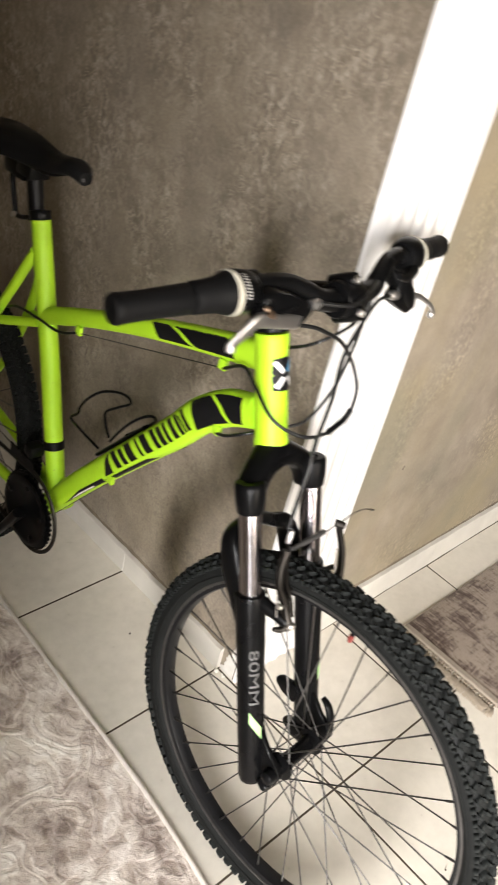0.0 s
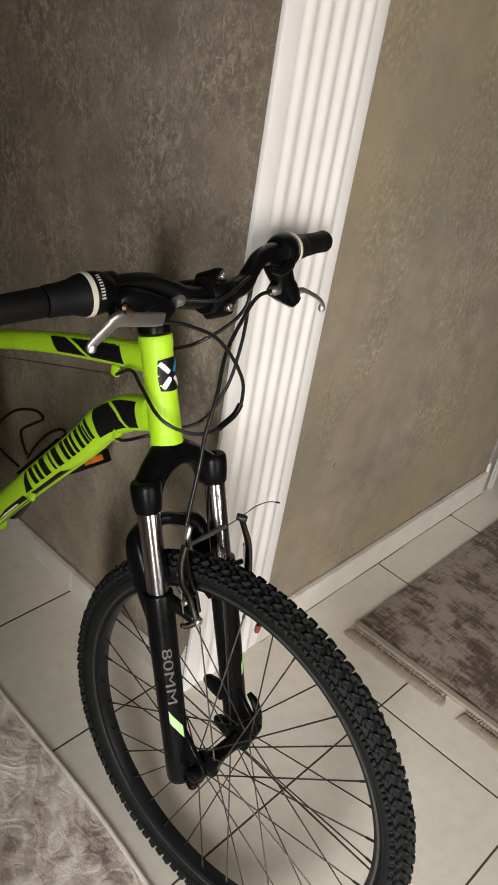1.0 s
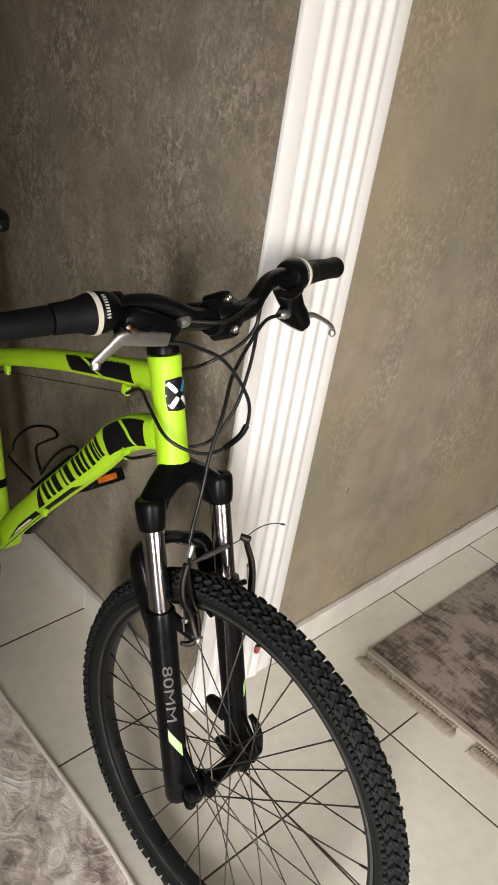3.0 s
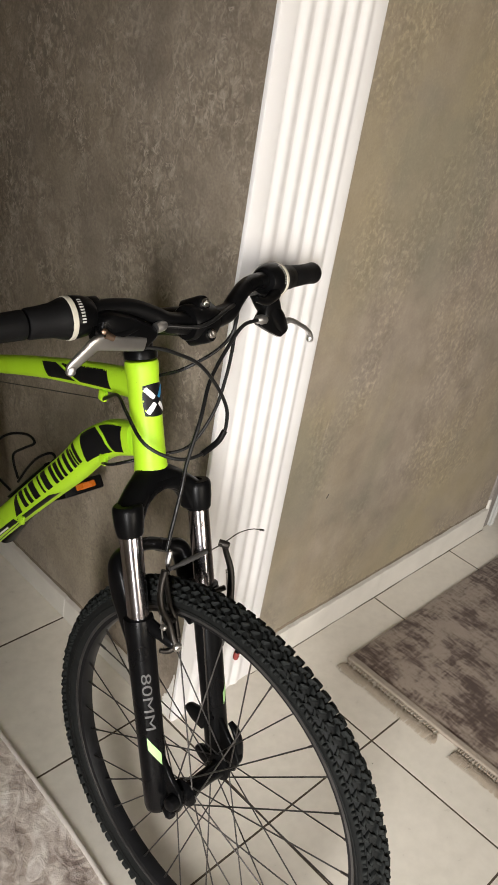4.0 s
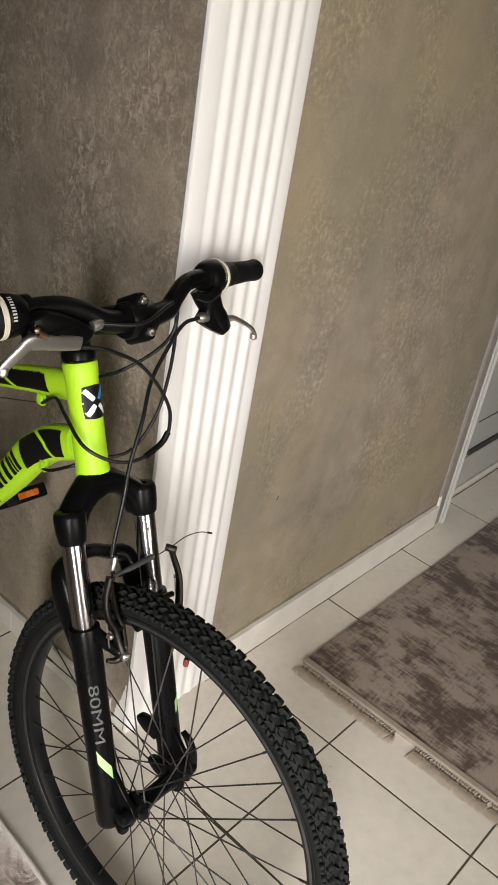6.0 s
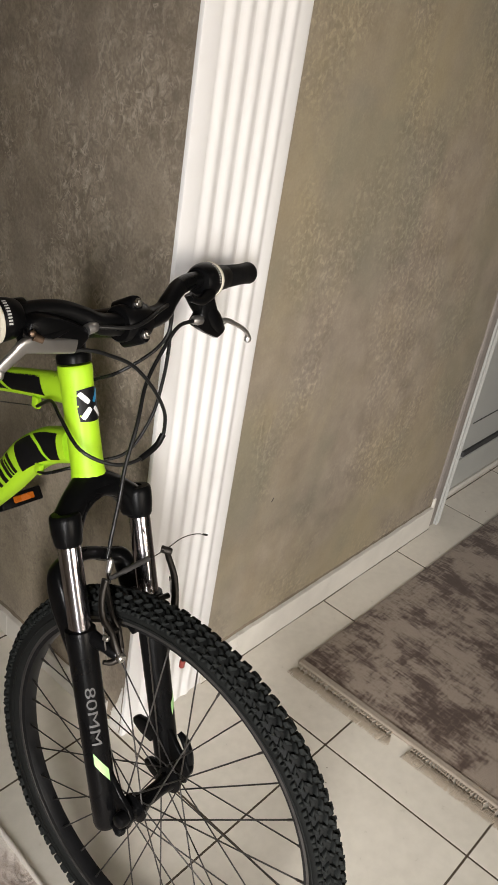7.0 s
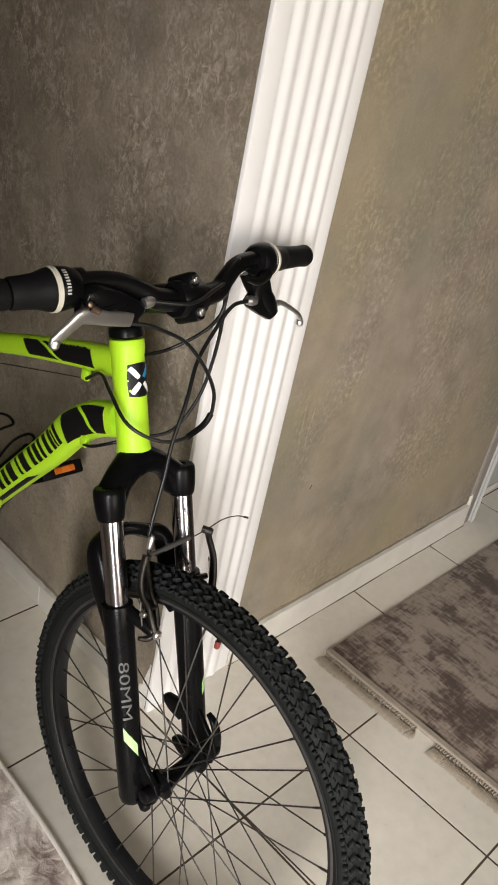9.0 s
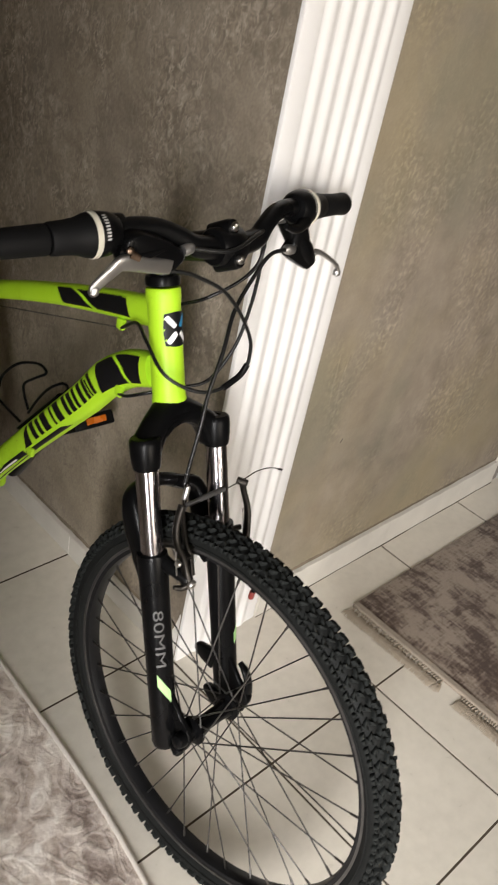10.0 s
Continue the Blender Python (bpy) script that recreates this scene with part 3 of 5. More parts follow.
def make_lime():
    """Lime frame paint with fine dirt specks and faint grimy smears."""
    m, nt, b = nodes_of("lime_frame_paint")
    tone, smear, speck = noise_node(nt, 6, 4), noise_node(nt, 26, 5, (1, 1, 0.5), 0.65), noise_node(nt, 230, 3)
    c = ramp(nt, tone, [(0.3, (0.385, 0.660, 0.018)), (0.7, (0.425, 0.725, 0.022))])
    c = mix(nt, ramp(nt, smear, [(0.56, (0, 0, 0)), (0.74, (0.32,) * 3)]), c, (0.22, 0.33, 0.03))
    c = mix(nt, ramp(nt, speck, [(0.70, (0, 0, 0)), (0.76, (0.7,) * 3)]), c, (0.05, 0.06, 0.02))
    nt.links.new(c, b.inputs["Base Color"])
    nt.links.new(ramp(nt, smear, [(0.3, (0.42,) * 3), (0.7, (0.58,) * 3)]), b.inputs["Roughness"])
    b.inputs["Specular IOR Level"].default_value = 0.4
    return m


LIME = make_lime()
DECAL = simple("black_decal", (0.006, 0.006, 0.0065), 0.4, vary=0.2, scale=90, spec=0.2)
WHITE = simple("white_decal", (0.80, 0.80, 0.80), 0.4, vary=0.05)
BLUE = simple("blue_decal", (0.02, 0.22, 0.45), 0.4, vary=0.05)
PALE_LIME = simple("pale_lime_decal", (0.36, 0.60, 0.24), 0.4, vary=0.05)
GREY_PRINT = simple("grey_print", (0.075, 0.073, 0.072), 0.45, vary=0.1)
PALE_PRINT = simple("pale_print", (0.42, 0.41, 0.39), 0.45, vary=0.15)
BLACK_PAINT = simple("satin_black_paint", (0.003, 0.003, 0.0032), 0.30, vary=0.2, scale=40, rvary=0.07, spec=0.14)
BLACK_PLASTIC = simple("black_plastic", (0.0028, 0.0028, 0.003), 0.32, vary=0.2, scale=70, rvary=0.08, bumpy=0.05, bscale=300, spec=0.11)
RUBBER = simple("tyre_rubber", (0.0100, 0.0112, 0.0104), 0.82, vary=0.35, scale=60, bumpy=0.25, bscale=350, spec=0.16)
TYRE_SIDE = simple("tyre_sidewall", (0.0085, 0.0090, 0.0085), 0.66, vary=0.3, scale=45, bumpy=0.15, bscale=300, spec=0.10)
GRIP = simple("grip_rubber", (0.004, 0.004, 0.0043), 0.58, vary=0.25, scale=80, bumpy=0.3, bscale=500, spec=0.14)
CREAM = simple("cream_plastic_ring", (0.55, 0.52, 0.43), 0.45, vary=0.08)
CHROME = simple("chrome", (0.54, 0.515, 0.545), 0.16, 1.0, vary=0.02, rvary=0.04)
ALLOY = simple("brushed_alloy", (0.50, 0.49, 0.48), 0.42, 1.0, vary=0.08, scale=80)
DARK_ALLOY = simple("dull_dark_alloy", (0.040, 0.036, 0.032), 0.46, 1.0, vary=0.2, scale=90)
STEEL = simple("bolt_steel", (0.55, 0.53, 0.50), 0.28, 1.0, vary=0.1, scale=120)
BRASSY = simple("dull_copper", (0.20, 0.14, 0.10), 0.38, 1.0, vary=0.2, scale=150)
SPOKE = simple("dark_steel_spoke", (0.10, 0.095, 0.09), 0.38, 1.0, vary=0.2, scale=120)
RIM = simple("black_anodised_rim", (0.008, 0.008, 0.0085), 0.38, 0.05, vary=0.3, scale=70, spec=0.2)
RIM_SIDE = simple("worn_brake_track", (0.11, 0.105, 0.10), 0.42, 0.8, vary=0.3, scale=60)
GREY_RUBBER = simple("faded_rubber_boot", (0.030, 0.028, 0.027), 0.6, vary=0.25, scale=150)
HOUSING = simple("black_cable_housing", (0.008, 0.008, 0.008), 0.32, vary=0.2, spec=0.3)
ORANGE = simple("orange_reflector", (0.42, 0.105, 0.008), 0.25, vary=0.15, scale=300, bumpy=0.3, bscale=600)
RED_CAP = simple("red_valve_cap", (0.17, 0.028, 0.022), 0.4, vary=0.1)
SADDLE = simple("black_saddle_vinyl", (0.007, 0.007, 0.0075), 0.42, vary=0.25, scale=60, bumpy=0.15, bscale=250, spec=0.13)


AXLE_F, AXLE_R = Vector((-0.005, -0.3056, 0.3165)), Vector((0, 0.735, 0.3165))
HEAD_TOP, HEAD_LOW, BB = Vector((0, -0.039, 0.875)), Vector((0, -0.092, 0.729)), Vector((0, 0.355, 0.305))
STEER = (HEAD_TOP - HEAD_LOW).normalized()
FORK_TURN = Matrix.Translation(HEAD_TOP) @ Matrix.Rotation(radians(3.8), 4, STEER) @ Matrix.Translation(-HEAD_TOP)
bike = tagged(empty("bicycle", pose(-0.2373, 0, 0, 0, 3.0, 0)), "lime green mountain bike with black fork leaning on the corner moulding", "bicycle")


def wheel(centre, name, label, turn=None):
    """Knobbly tyre, black rim, crossed spokes and hub; the axle lies along x."""
    cx, cy, cz = centre

    def polar(th, r, lat):
        return Vector((cx + lat, cy + r * math.cos(th), cz + r * math.sin(th)))

    def ringed(section, seg, closed=True):
        bm = bmesh.new()
        rows = [[bm.verts.new(polar(2 * math.pi * i / seg, r, lat)) for lat, r in section] for i in range(seg)]
        n = len(section)
        for i in range(seg):
            a, b = rows[i], rows[(i + 1) % seg]
            for k in range(n if closed else n - 1):
                j = (k + 1) % n
                bm.faces.new((a[k], b[k], b[j], a[j]))
        bmesh.ops.recalc_face_normals(bm, faces=bm.faces[:])
        return bm

    def wpart(pname, bm, material, parent, plabel="", smooth=True):
        if turn is not None:
            bm.transform(turn)
        return part(pname, bm, material, parent, plabel, smooth)

    hub = wpart(name, turning((cx - 0.050, cy, cz), (1, 0, 0), [(0, 0.008), (0.010, 0.009), (0.012, 0.021), (0.016, 0.021), (0.018, 0.014), (0.035, 0.012), (0.065, 0.012), (0.082, 0.014), (0.084, 0.021), (0.088, 0.021), (0.090, 0.009), (0.100, 0.008)]), BLACK_PAINT, bike, label)
    wpart("rim", ringed([(-0.012, 0.280), (-0.0135, 0.282), (-0.0125, 0.270), (-0.0115, 0.2655), (-0.006, 0.2635), (0.006, 0.2635), (0.0115, 0.2655), (0.0125, 0.270), (0.0135, 0.282), (0.012, 0.280)], 96), RIM, hub)
    for sgn in (-1, 1):
        wpart("brake_track", ringed([(sgn * 0.0142, 0.2805), (sgn * 0.0142, 0.2715), (sgn * 0.0128, 0.2713), (sgn * 0.0128, 0.2807)], 96), RIM_SIDE, hub, "worn grey brake track")
    m, r0 = 0.0200, 0.2895
    sec = [(m * math.sin(radians(a)), r0 + m * math.cos(radians(a))) for a in range(-145, 146, 12)]
    wpart("tyre", ringed(sec, 120), TYRE_SIDE, hub, "worn black knobbly rubber tyre")
    bead = []
    for sgn in (-1, 1):
        s2 = [(sgn * (0.0200 + 0.0012 * math.cos(radians(a))), 0.2845 + 0.0012 * math.sin(radians(a))) for a in range(0, 360, 60)]
        bead.append(s2)
    for s2 in bead:
        wpart("sidewall_rib", ringed(s2, 96), TYRE_SIDE, hub)
    bm = bmesh.new()
    pitches = 108
    worn = random.Random(8)

    def knob(t0, t1, a0, a1, skew, high):
        w = 2 * math.pi / pitches
        high += worn.uniform(-0.0009, 0.0006)
        t0, t1 = t0 + worn.uniform(-0.03, 0.03), t1 + worn.uniform(-0.03, 0.03)
        low = [polar((t + skew * (1 if k in (1, 2) else 0)) * w, r0 + (m - 0.0015) * math.cos(radians(a)), (m - 0.0015) * math.sin(radians(a)))
               for k, (t, a) in enumerate(((t0, a0), (t0, a1), (t1, a1), (t1, a0)))]
        rings = [low]
        for inset, up in ((0.03, 0.52), (0.13, 0.86), (0.32, 1.0)):
            da, dt = (a1 - a0) * inset, (t1 - t0) * inset
            rings.append([polar((t + skew * (1 if k in (1, 2) else 0)) * w, r0 + (m + high * up) * math.cos(radians(a)), (m + high * up) * math.sin(radians(a)))
                          for k, (t, a) in enumerate(((t0 + dt, a0 + da), (t0 + dt, a1 - da), (t1 - dt, a1 - da), (t1 - dt, a0 + da)))])
        rings = [[bm.verts.new(v) for v in ring] for ring in rings]
        bm.faces.new(rings[-1])
        for lo, hi in zip(rings, rings[1:]):
            for k in range(4):
                j = (k + 1) % 4
                bm.faces.new((lo[k], lo[j], hi[j], hi[k]))

    for i in range(pitches):
        for sgn in (-1, 1):
            o = 0.0 if sgn < 0 else 0.5
            knob(i + o, i + o + 0.36, sgn * 2, sgn * 19, 0.30, 0.0064)
            knob(i + o + 0.62, i + o + 0.94, sgn * 14, sgn * 33, -0.24, 0.0062)
            knob(i + o + 0.16, i + o + 0.50, sgn * 35, sgn * 52, 0.26, 0.0066)
            knob(i + o + 0.66, i + o + 1.00, sgn * 42, sgn * 58, -0.20, 0.0060)
            knob(i + o + 0.06, i + o + 0.48, sgn * 59, sgn * 77, 0.10, 0.0066)
            knob(i + o + 0.62, i + o + 0.92, sgn * 62, sgn * 75, -0.06, 0.0056)
    bmesh.ops.recalc_face_normals(bm, faces=bm.faces[:])
    tread = wpart("tread", bm, RUBBER, hub, "black rubber tread blocks")
    tread["kind"] = "stuff"
    n = 36
    for i in range(n):
        sgn = 1 if i % 2 else -1
        lead = (-1, 1, 1, -1)[i % 4]
        th = radians(6 + 360 * i / n)
        a = polar(th + lead * radians(61), 0.0195, sgn * 0.0365)
        b = polar(th, 0.2625, sgn * 0.003)
        bm = tube([a, b], 0.00115, seg=6)
        turned(bm, b, a - b, [(-0.001, 0.0018), (0.012, 0.0018), (0.014, 0.0012)], 6)
        wpart("spoke", bm, SPOKE, hub)
    th = radians(91)
    v = wpart("valve", tube([polar(th, 0.264, 0), polar(th, 0.244, 0)], 0.0030, seg=10), BLACK_PLASTIC, hub)
    wpart("valve_cap", turning(polar(th, 0.252, 0), polar(th, 0.2, 0) - polar(th, 0.252, 0), [(0, 0.0036), (0.001, 0.0040), (0.011, 0.0038), (0.0125, 0.0026)], seg=12), RED_CAP, hub, "faded red valve cap")
    return hub


WHEEL_SET = Matrix.Translation(AXLE_F + Vector((-0.0035, 0.0007, 0.0013))) @ Matrix.Rotation(radians(-0.6), 4, "Y") @ Matrix.Translation(-AXLE_F)
wheel(AXLE_F, "front_wheel", "front wheel with black rim and dark spokes", FORK_TURN @ WHEEL_SET)
wheel(AXLE_R, "rear_wheel", "rear wheel with black rim and dark spokes")


def frame_tubes():
    head = part("head_tube", turning(HEAD_LOW - STEER * 0.002, STEER, [(0, 0.0215), (0.002, 0.0232), (0.010, 0.0234), (0.018, 0.0222), (0.135, 0.0218), (0.146, 0.0230), (0.156, 0.0230), (0.158, 0.0215)], seg=32, side=(0, -1, 0)), LIME, bike)
    part("headset_cup", turning(HEAD_TOP + STEER * 0.003, STEER, [(0, 0.0205), (0.001, 0.0228), (0.009, 0.0232), (0.013, 0.0215), (0.014, 0.0175), (0.030, 0.0175), (0.031, 0.016)], seg=28), BLACK_PLASTIC, bike)
    # badge on the front of the head tube, turned to the camera's side of it
    fwd = Vector((0, -1, 0))
    fwd = (fwd - STEER * fwd.dot(STEER)).normalized()
    rgt = Vector((-1, 0, 0))

    def on_head(ang, h, lift):
        d = fwd * math.cos(radians(ang)) + rgt * math.sin(radians(ang))
        return HEAD_LOW + STEER * h + d * (0.0222 + lift)

    def badge(a0, a1, h0, h1, lift, material, name, rnd=0.25, label="", tilt=0.0):
        bm, nu, nv = bmesh.new(), 14, 10
        g = []
        for i in range(nu + 1):
            row = []
            for j in range(nv + 1):
                u, v = i / nu * 2 - 1, j / nv * 2 - 1
                # a rounded rectangle made from a squashed disc
                k = max(abs(u), abs(v))
                ln = math.hypot(u, v) or 1
                ru, rv = (u / ln * k, v / ln * k) if k else (0, 0)
                uu, vv = u * (1 - rnd) + ru * rnd, v * (1 - rnd) + rv * rnd
                da, dh = uu * (a1 - a0) / 2, vv * (h1 - h0) / 2
                c, s = math.cos(radians(tilt)), math.sin(radians(tilt))
                arc = radians(da) * 0.0222
                arc, dh = arc * c - dh * s, arc * s + dh * c
                row.append(bm.verts.new(on_head((a0 + a1) / 2 + math.degrees(arc / 0.0222), (h0 + h1) / 2 + dh, lift)))
            g.append(row)
        for i in range(nu):
            for j in range(nv):
                bm.faces.new((g[i][j], g[i + 1][j], g[i + 1][j + 1], g[i][j + 1]))
        part(name, bm, material, head, label)

    badge(-56, 46, 0.0815, 0.1265, 0.0006, DECAL, "badge", 0.30, "black rounded head badge")
    for a0, a1, h0, h1, material, tilt in ((11, 29, 0.1045, 0.1235, WHITE, -42), (7, 26, 0.0845, 0.1025, WHITE, 42), (-36, -20, 0.0850, 0.1020, WHITE, -38), (-36, -20, 0.1050, 0.1240, BLUE, 34)):
        badge(a0, a1, h0, h1, 0.0011, material, "badge_mark", 0.30, tilt=tilt)
    for ang, h in ((41, 0.118), (43, 0.104), (38, 0.091), (-50, 0.124)):
        badge(ang - 3, ang + 3, h - 0.0012, h + 0.0012, 0.0010, LIME, "paint_chip", 0.8, "chip in the badge")

    tt = curve_through([(0, -0.045, 0.842), (0, 0.06, 0.809), (0, 0.19, 0.763), (0, 0.32, 0.710), (0, 0.450, 0.650)], 8)
    rad, fl = [0.0165, 0.0155, 0.0150, 0.0150, 0.0155], [1.28, 1.2, 1.08, 1.0, 1.0]
    top = part("top_tube", tube(tt, rad, seg=22, flat=fl, power=2.5), LIME, bike)
    part("decal", patch(tt, rad, fl, 2.5, 0.110, 0.275, 152, 224, ends=(0.025, 0.095), fray=0.40, seed=1, nu=60), DECAL, top, "worn black decal")
    part("decal", patch(tt, rad, fl, 2.5, 0.295, 0.425, 152, 224, ends=(0.095, 0.03), fray=0.25, seed=4, nu=40), DECAL, top, "worn black decal")
    dt = curve_through([(0, -0.055, 0.762), (0, -0.005, 0.738), (0, 0.040, 0.698), (0, 0.080, 0.645), (0, 0.150, 0.562), (0, 0.215, 0.484), (0, 0.285, 0.398), (0, 0.350, 0.312)], 8)
    drad, dfl = [0.0185, 0.020, 0.0215, 0.0215, 0.021, 0.0205, 0.020, 0.0195], [1.25, 1.35, 1.3, 1.22, 1.18, 1.15, 1.12, 1.1]
    down = part("down_tube", tube(dt, drad, seg=24, flat=dfl, power=2.7), LIME, bike)
    part("decal", patch(dt, drad, dfl, 2.7, 0.036, 0.090, 144, 228, ends=(0.0, 0.075)), DECAL, down, "black decal")
    part("decal", patch(dt, drad, dfl, 2.7, 0.108, 0.288, 144, 228, ends=(0.075, -0.016)), DECAL, down, "black decal")
    # lettering blocks: plain slanted bars
    for s0, w, a1 in ((0.311, 0.019, 220), (0.336, 0.010, 205), (0.353, 0.018, 220), (0.385, 0.020, 220), (0.420, 0.013, 220), (0.441, 0.017, 216), (0.466, 0.014, 220),
                      (0.497, 0.022, 220), (0.529, 0.008, 220), (0.556, 0.026, 220), (0.592, 0.017, 212), (0.622, 0.020, 220)):
        part("lettering_bar", patch(dt, drad, dfl, 2.7, s0, s0 + w, 156, a1, shear=0.014, nu=4), DECAL, down, "plain black lettering bar")
    part("decal", patch(dt, drad, dfl, 2.7, 0.668, 0.706, 150, 216, ends=(-0.006, -0.034), nu=8), DECAL, down, "black decal")
    # black strip along the lower edge of the tube
    part("decal", patch(dt, drad, dfl, 2.7, 0.500, 0.715, 110, 138, ends=(0.03, 0.0)), DECAL, down, "black strip along the underside")
    part("decal", patch(dt, drad, dfl, 2.7, 0.722, 0.930, 122, 152, ends=(0, -0.10)), DECAL, down, "scuffed black decal")
    part("decal", patch(dt, drad, dfl, 2.7, 0.770, 0.890, 127, 139, ends=(0, -0.05), fray=0.6, nu=30, lift=0.001), WHITE, down, "scratched pale decal")
    st = [Vector((0, 0.498, 0.806)), Vector((0, 0.417, 0.565)), Vector((0, 0.340, 0.312))]
    part("seat_tube", tube([st[0], st[1], st[2]], [0.0165, 0.0168, 0.0172], seg=22), LIME, bike)
    part("seat_collar", turning(st[0] - Vector((0, 0.0010, 0.003)), st[0] - st[1], [(0, 0.0172), (0.001, 0.0180), (0.014, 0.0180), (0.015, 0.0172)], seg=22), BLACK_PAINT, bike, "black seat collar")
    part("bottom_bracket", turning((-0.036, BB.y, BB.z), (1, 0, 0), [(0, 0.0195), (0.002, 0.021), (0.070, 0.021), (0.072, 0.0195)], seg=24), LIME, bike)
    for sgn in (-1, 1):
        part("seat_stay", tube(curve_through([(sgn * 0.010, 0.487, 0.752), (sgn * 0.030, 0.535, 0.640), (sgn * 0.050, 0.620, 0.480), (sgn * 0.062, AXLE_R.y, AXLE_R.z)], 5), [0.0095, 0.0085, 0.0075], seg=12), LIME, bike)
        part("chain_stay", tube(curve_through([(sgn * 0.022, 0.365, 0.300), (sgn * 0.038, 0.480, 0.308), (sgn * 0.062, AXLE_R.y, AXLE_R.z)], 5), [0.011, 0.010, 0.008], seg=12), LIME, bike)
        part("stay_brace", tube([(sgn * 0.010, 0.452, 0.636), (sgn * 0.040, 0.565, 0.590)], 0.0085, seg=12), LIME, bike)
    # cable stops under the tubes
    for x, y, z in ((-0.012, 0.018, 0.796), (-0.012, 0.338, 0.679), (-0.016, -0.005, 0.704), (-0.016, 0.190, 0.478)):
        bm = bmesh.new()
        box(bm, x - 0.004, x + 0.004, y - 0.008, y + 0.006, z - 0.006, z + 0.010, 0.0025, 2)
        part("cable_stop", bm, LIME, bike)
    part("bare_cable", tube([(-0.012, 0.018, 0.792), (-0.012, 0.330, 0.679)], 0.0008, seg=6), SPOKE, bike)
    part("bare_cable", tube([(-0.016, 0.190, 0.475), (-0.012, 0.340, 0.285)], 0.0008, seg=6), SPOKE, bike)
    # front derailleur band on the seat tube
    c = st[1].lerp(st[2], 0.55)
    fd = part("derailleur_band", turning(c - (st[0] - st[2]).normalized() * 0.008, st[0] - st[2], [(0, 0.0185), (0.001, 0.0195), (0.015, 0.0195), (0.016, 0.0185)], seg=24), BLACK_PLASTIC, bike)
    bm = boxes((-0.050, -0.020, c.y - 0.004, c.y + 0.020, c.z - 0.018, c.z + 0.004, 0.003, 2))
    slab(bm, [(-0.03, -0.01), (0.045, -0.014), (0.05, 0.012), (-0.028, 0.012)], (-0.049, c.y + 0.012, c.z - 0.032), (0, 1, 0), (0, 0, 1), (1, 0, 0), 0.002, 0)
    part("derailleur_cage", bm, BLACK_PLASTIC, fd)


frame_tubes()


def seat():
    post = part("seat_post", tube([(0, 0.508, 0.797), (0, 0.531, 0.872)], 0.0136, seg=20), BLACK_PAINT, bike, "glossy black seat post")
    bm = boxes((-0.020, 0.020, 0.512, 0.556, 0.862, 0.892, 0.005, 2))
    part("clamp", bm, BLACK_PAINT, post)
    part("rail_clamp", boxes((-0.016, 0.016, 0.540, 0.602, 0.850, 0.878, 0.006, 2)), BLACK_PAINT, post)
    part("bracket", tube(curve_through([(0, 0.598, 0.860), (0, 0.590, 0.828), (0, 0.578, 0.795), (0, 0.570, 0.782), (0, 0.548, 0.786), (0, 0.515, 0.800)], 4), 0.0052, seg=10, flat=0.8), BLACK_PLASTIC, post)
    part("bracket_bolt", turning((-0.004, 0.570, 0.783), (-1, 0, 0.2), [(0, 0.005), (0.004, 0.005), (0.005, 0.003)], seg=10), STEEL, post)
    bm = bmesh.new()
    n, seg = 26, 24
    rings = []
    for i in range(n + 1):
        u = i / n
        y = 0.392 + 0.268 * u
        w = 0.012 + 0.012 * min(1, u * 8) ** 0.5 + 0.052 * max(0.0, (u - 0.30) / 0.70) ** 1.35
        w *= math.sqrt(max(0.02, 1 - max(0, (u - 0.90) / 0.105) ** 2))
        zt = 0.931 - 0.012 * u + 0.006 * math.cos(u * 9.0) * (1 - u) - 0.016 * (1 - min(1, u * 7)) ** 2
        hgt = 0.020 + 0.012 * min(1, u * 4) + 0.010 * u
        ring = []
        for k in range(seg):
            a = 2 * math.pi * k / seg
            c, s = math.cos(a), math.sin(a)
            c2, s2 = math.copysign(abs(c) ** 0.8, c), math.copysign(abs(s) ** 0.8, s)
            ring.append(bm.verts.new((w * c2, y, zt - hgt / 2 + hgt / 2 * s2 - 0.020 * abs(c2) ** 3 * u)))
        rings.append(ring)
    for a, b in zip(rings, rings[1:]):
        for k in range(seg):
            j = (k + 1) % seg
            bm.faces.new((a[k], b[k], b[j], a[j]))
    bm.faces.new(rings[0])
    bm.faces.new(list(reversed(rings[-1])))
    bmesh.ops.recalc_face_normals(bm, faces=bm.faces[:])
    sad = part("saddle", bm, SADDLE, bike, "black vinyl saddle with a scuffed nose")
    for sgn in (-1, 1):
        part("rail", tube(curve_through([(sgn * 0.010, 0.412, 0.914), (sgn * 0.021, 0.470, 0.893), (sgn * 0.022, 0.570, 0.890), (sgn * 0.035, 0.640, 0.912)], 5), 0.0036, seg=8), BLACK_PAINT, sad)
    part("scuff", turning((-0.006, 0.3930, 0.909), (-0.3, -1, -0.1), [(-0.002, 0.005), (0.0006, 0.004), (0.0010, 0.002)], seg=10), GREY_PRINT, sad, "grey scuffed saddle tip")


seat()

LEG_DIR = Vector((0, 0.365, 1.0)).normalized()


def leg_at(sgn, z):
    return Vector((sgn * 0.0650, -0.1165 - (0.72 - z) * 0.365, z))


def fork_part(name, bm, material, parent, label="", smooth=True):
    bm.transform(FORK_TURN)
    return part(name, bm, material, parent, label, smooth)


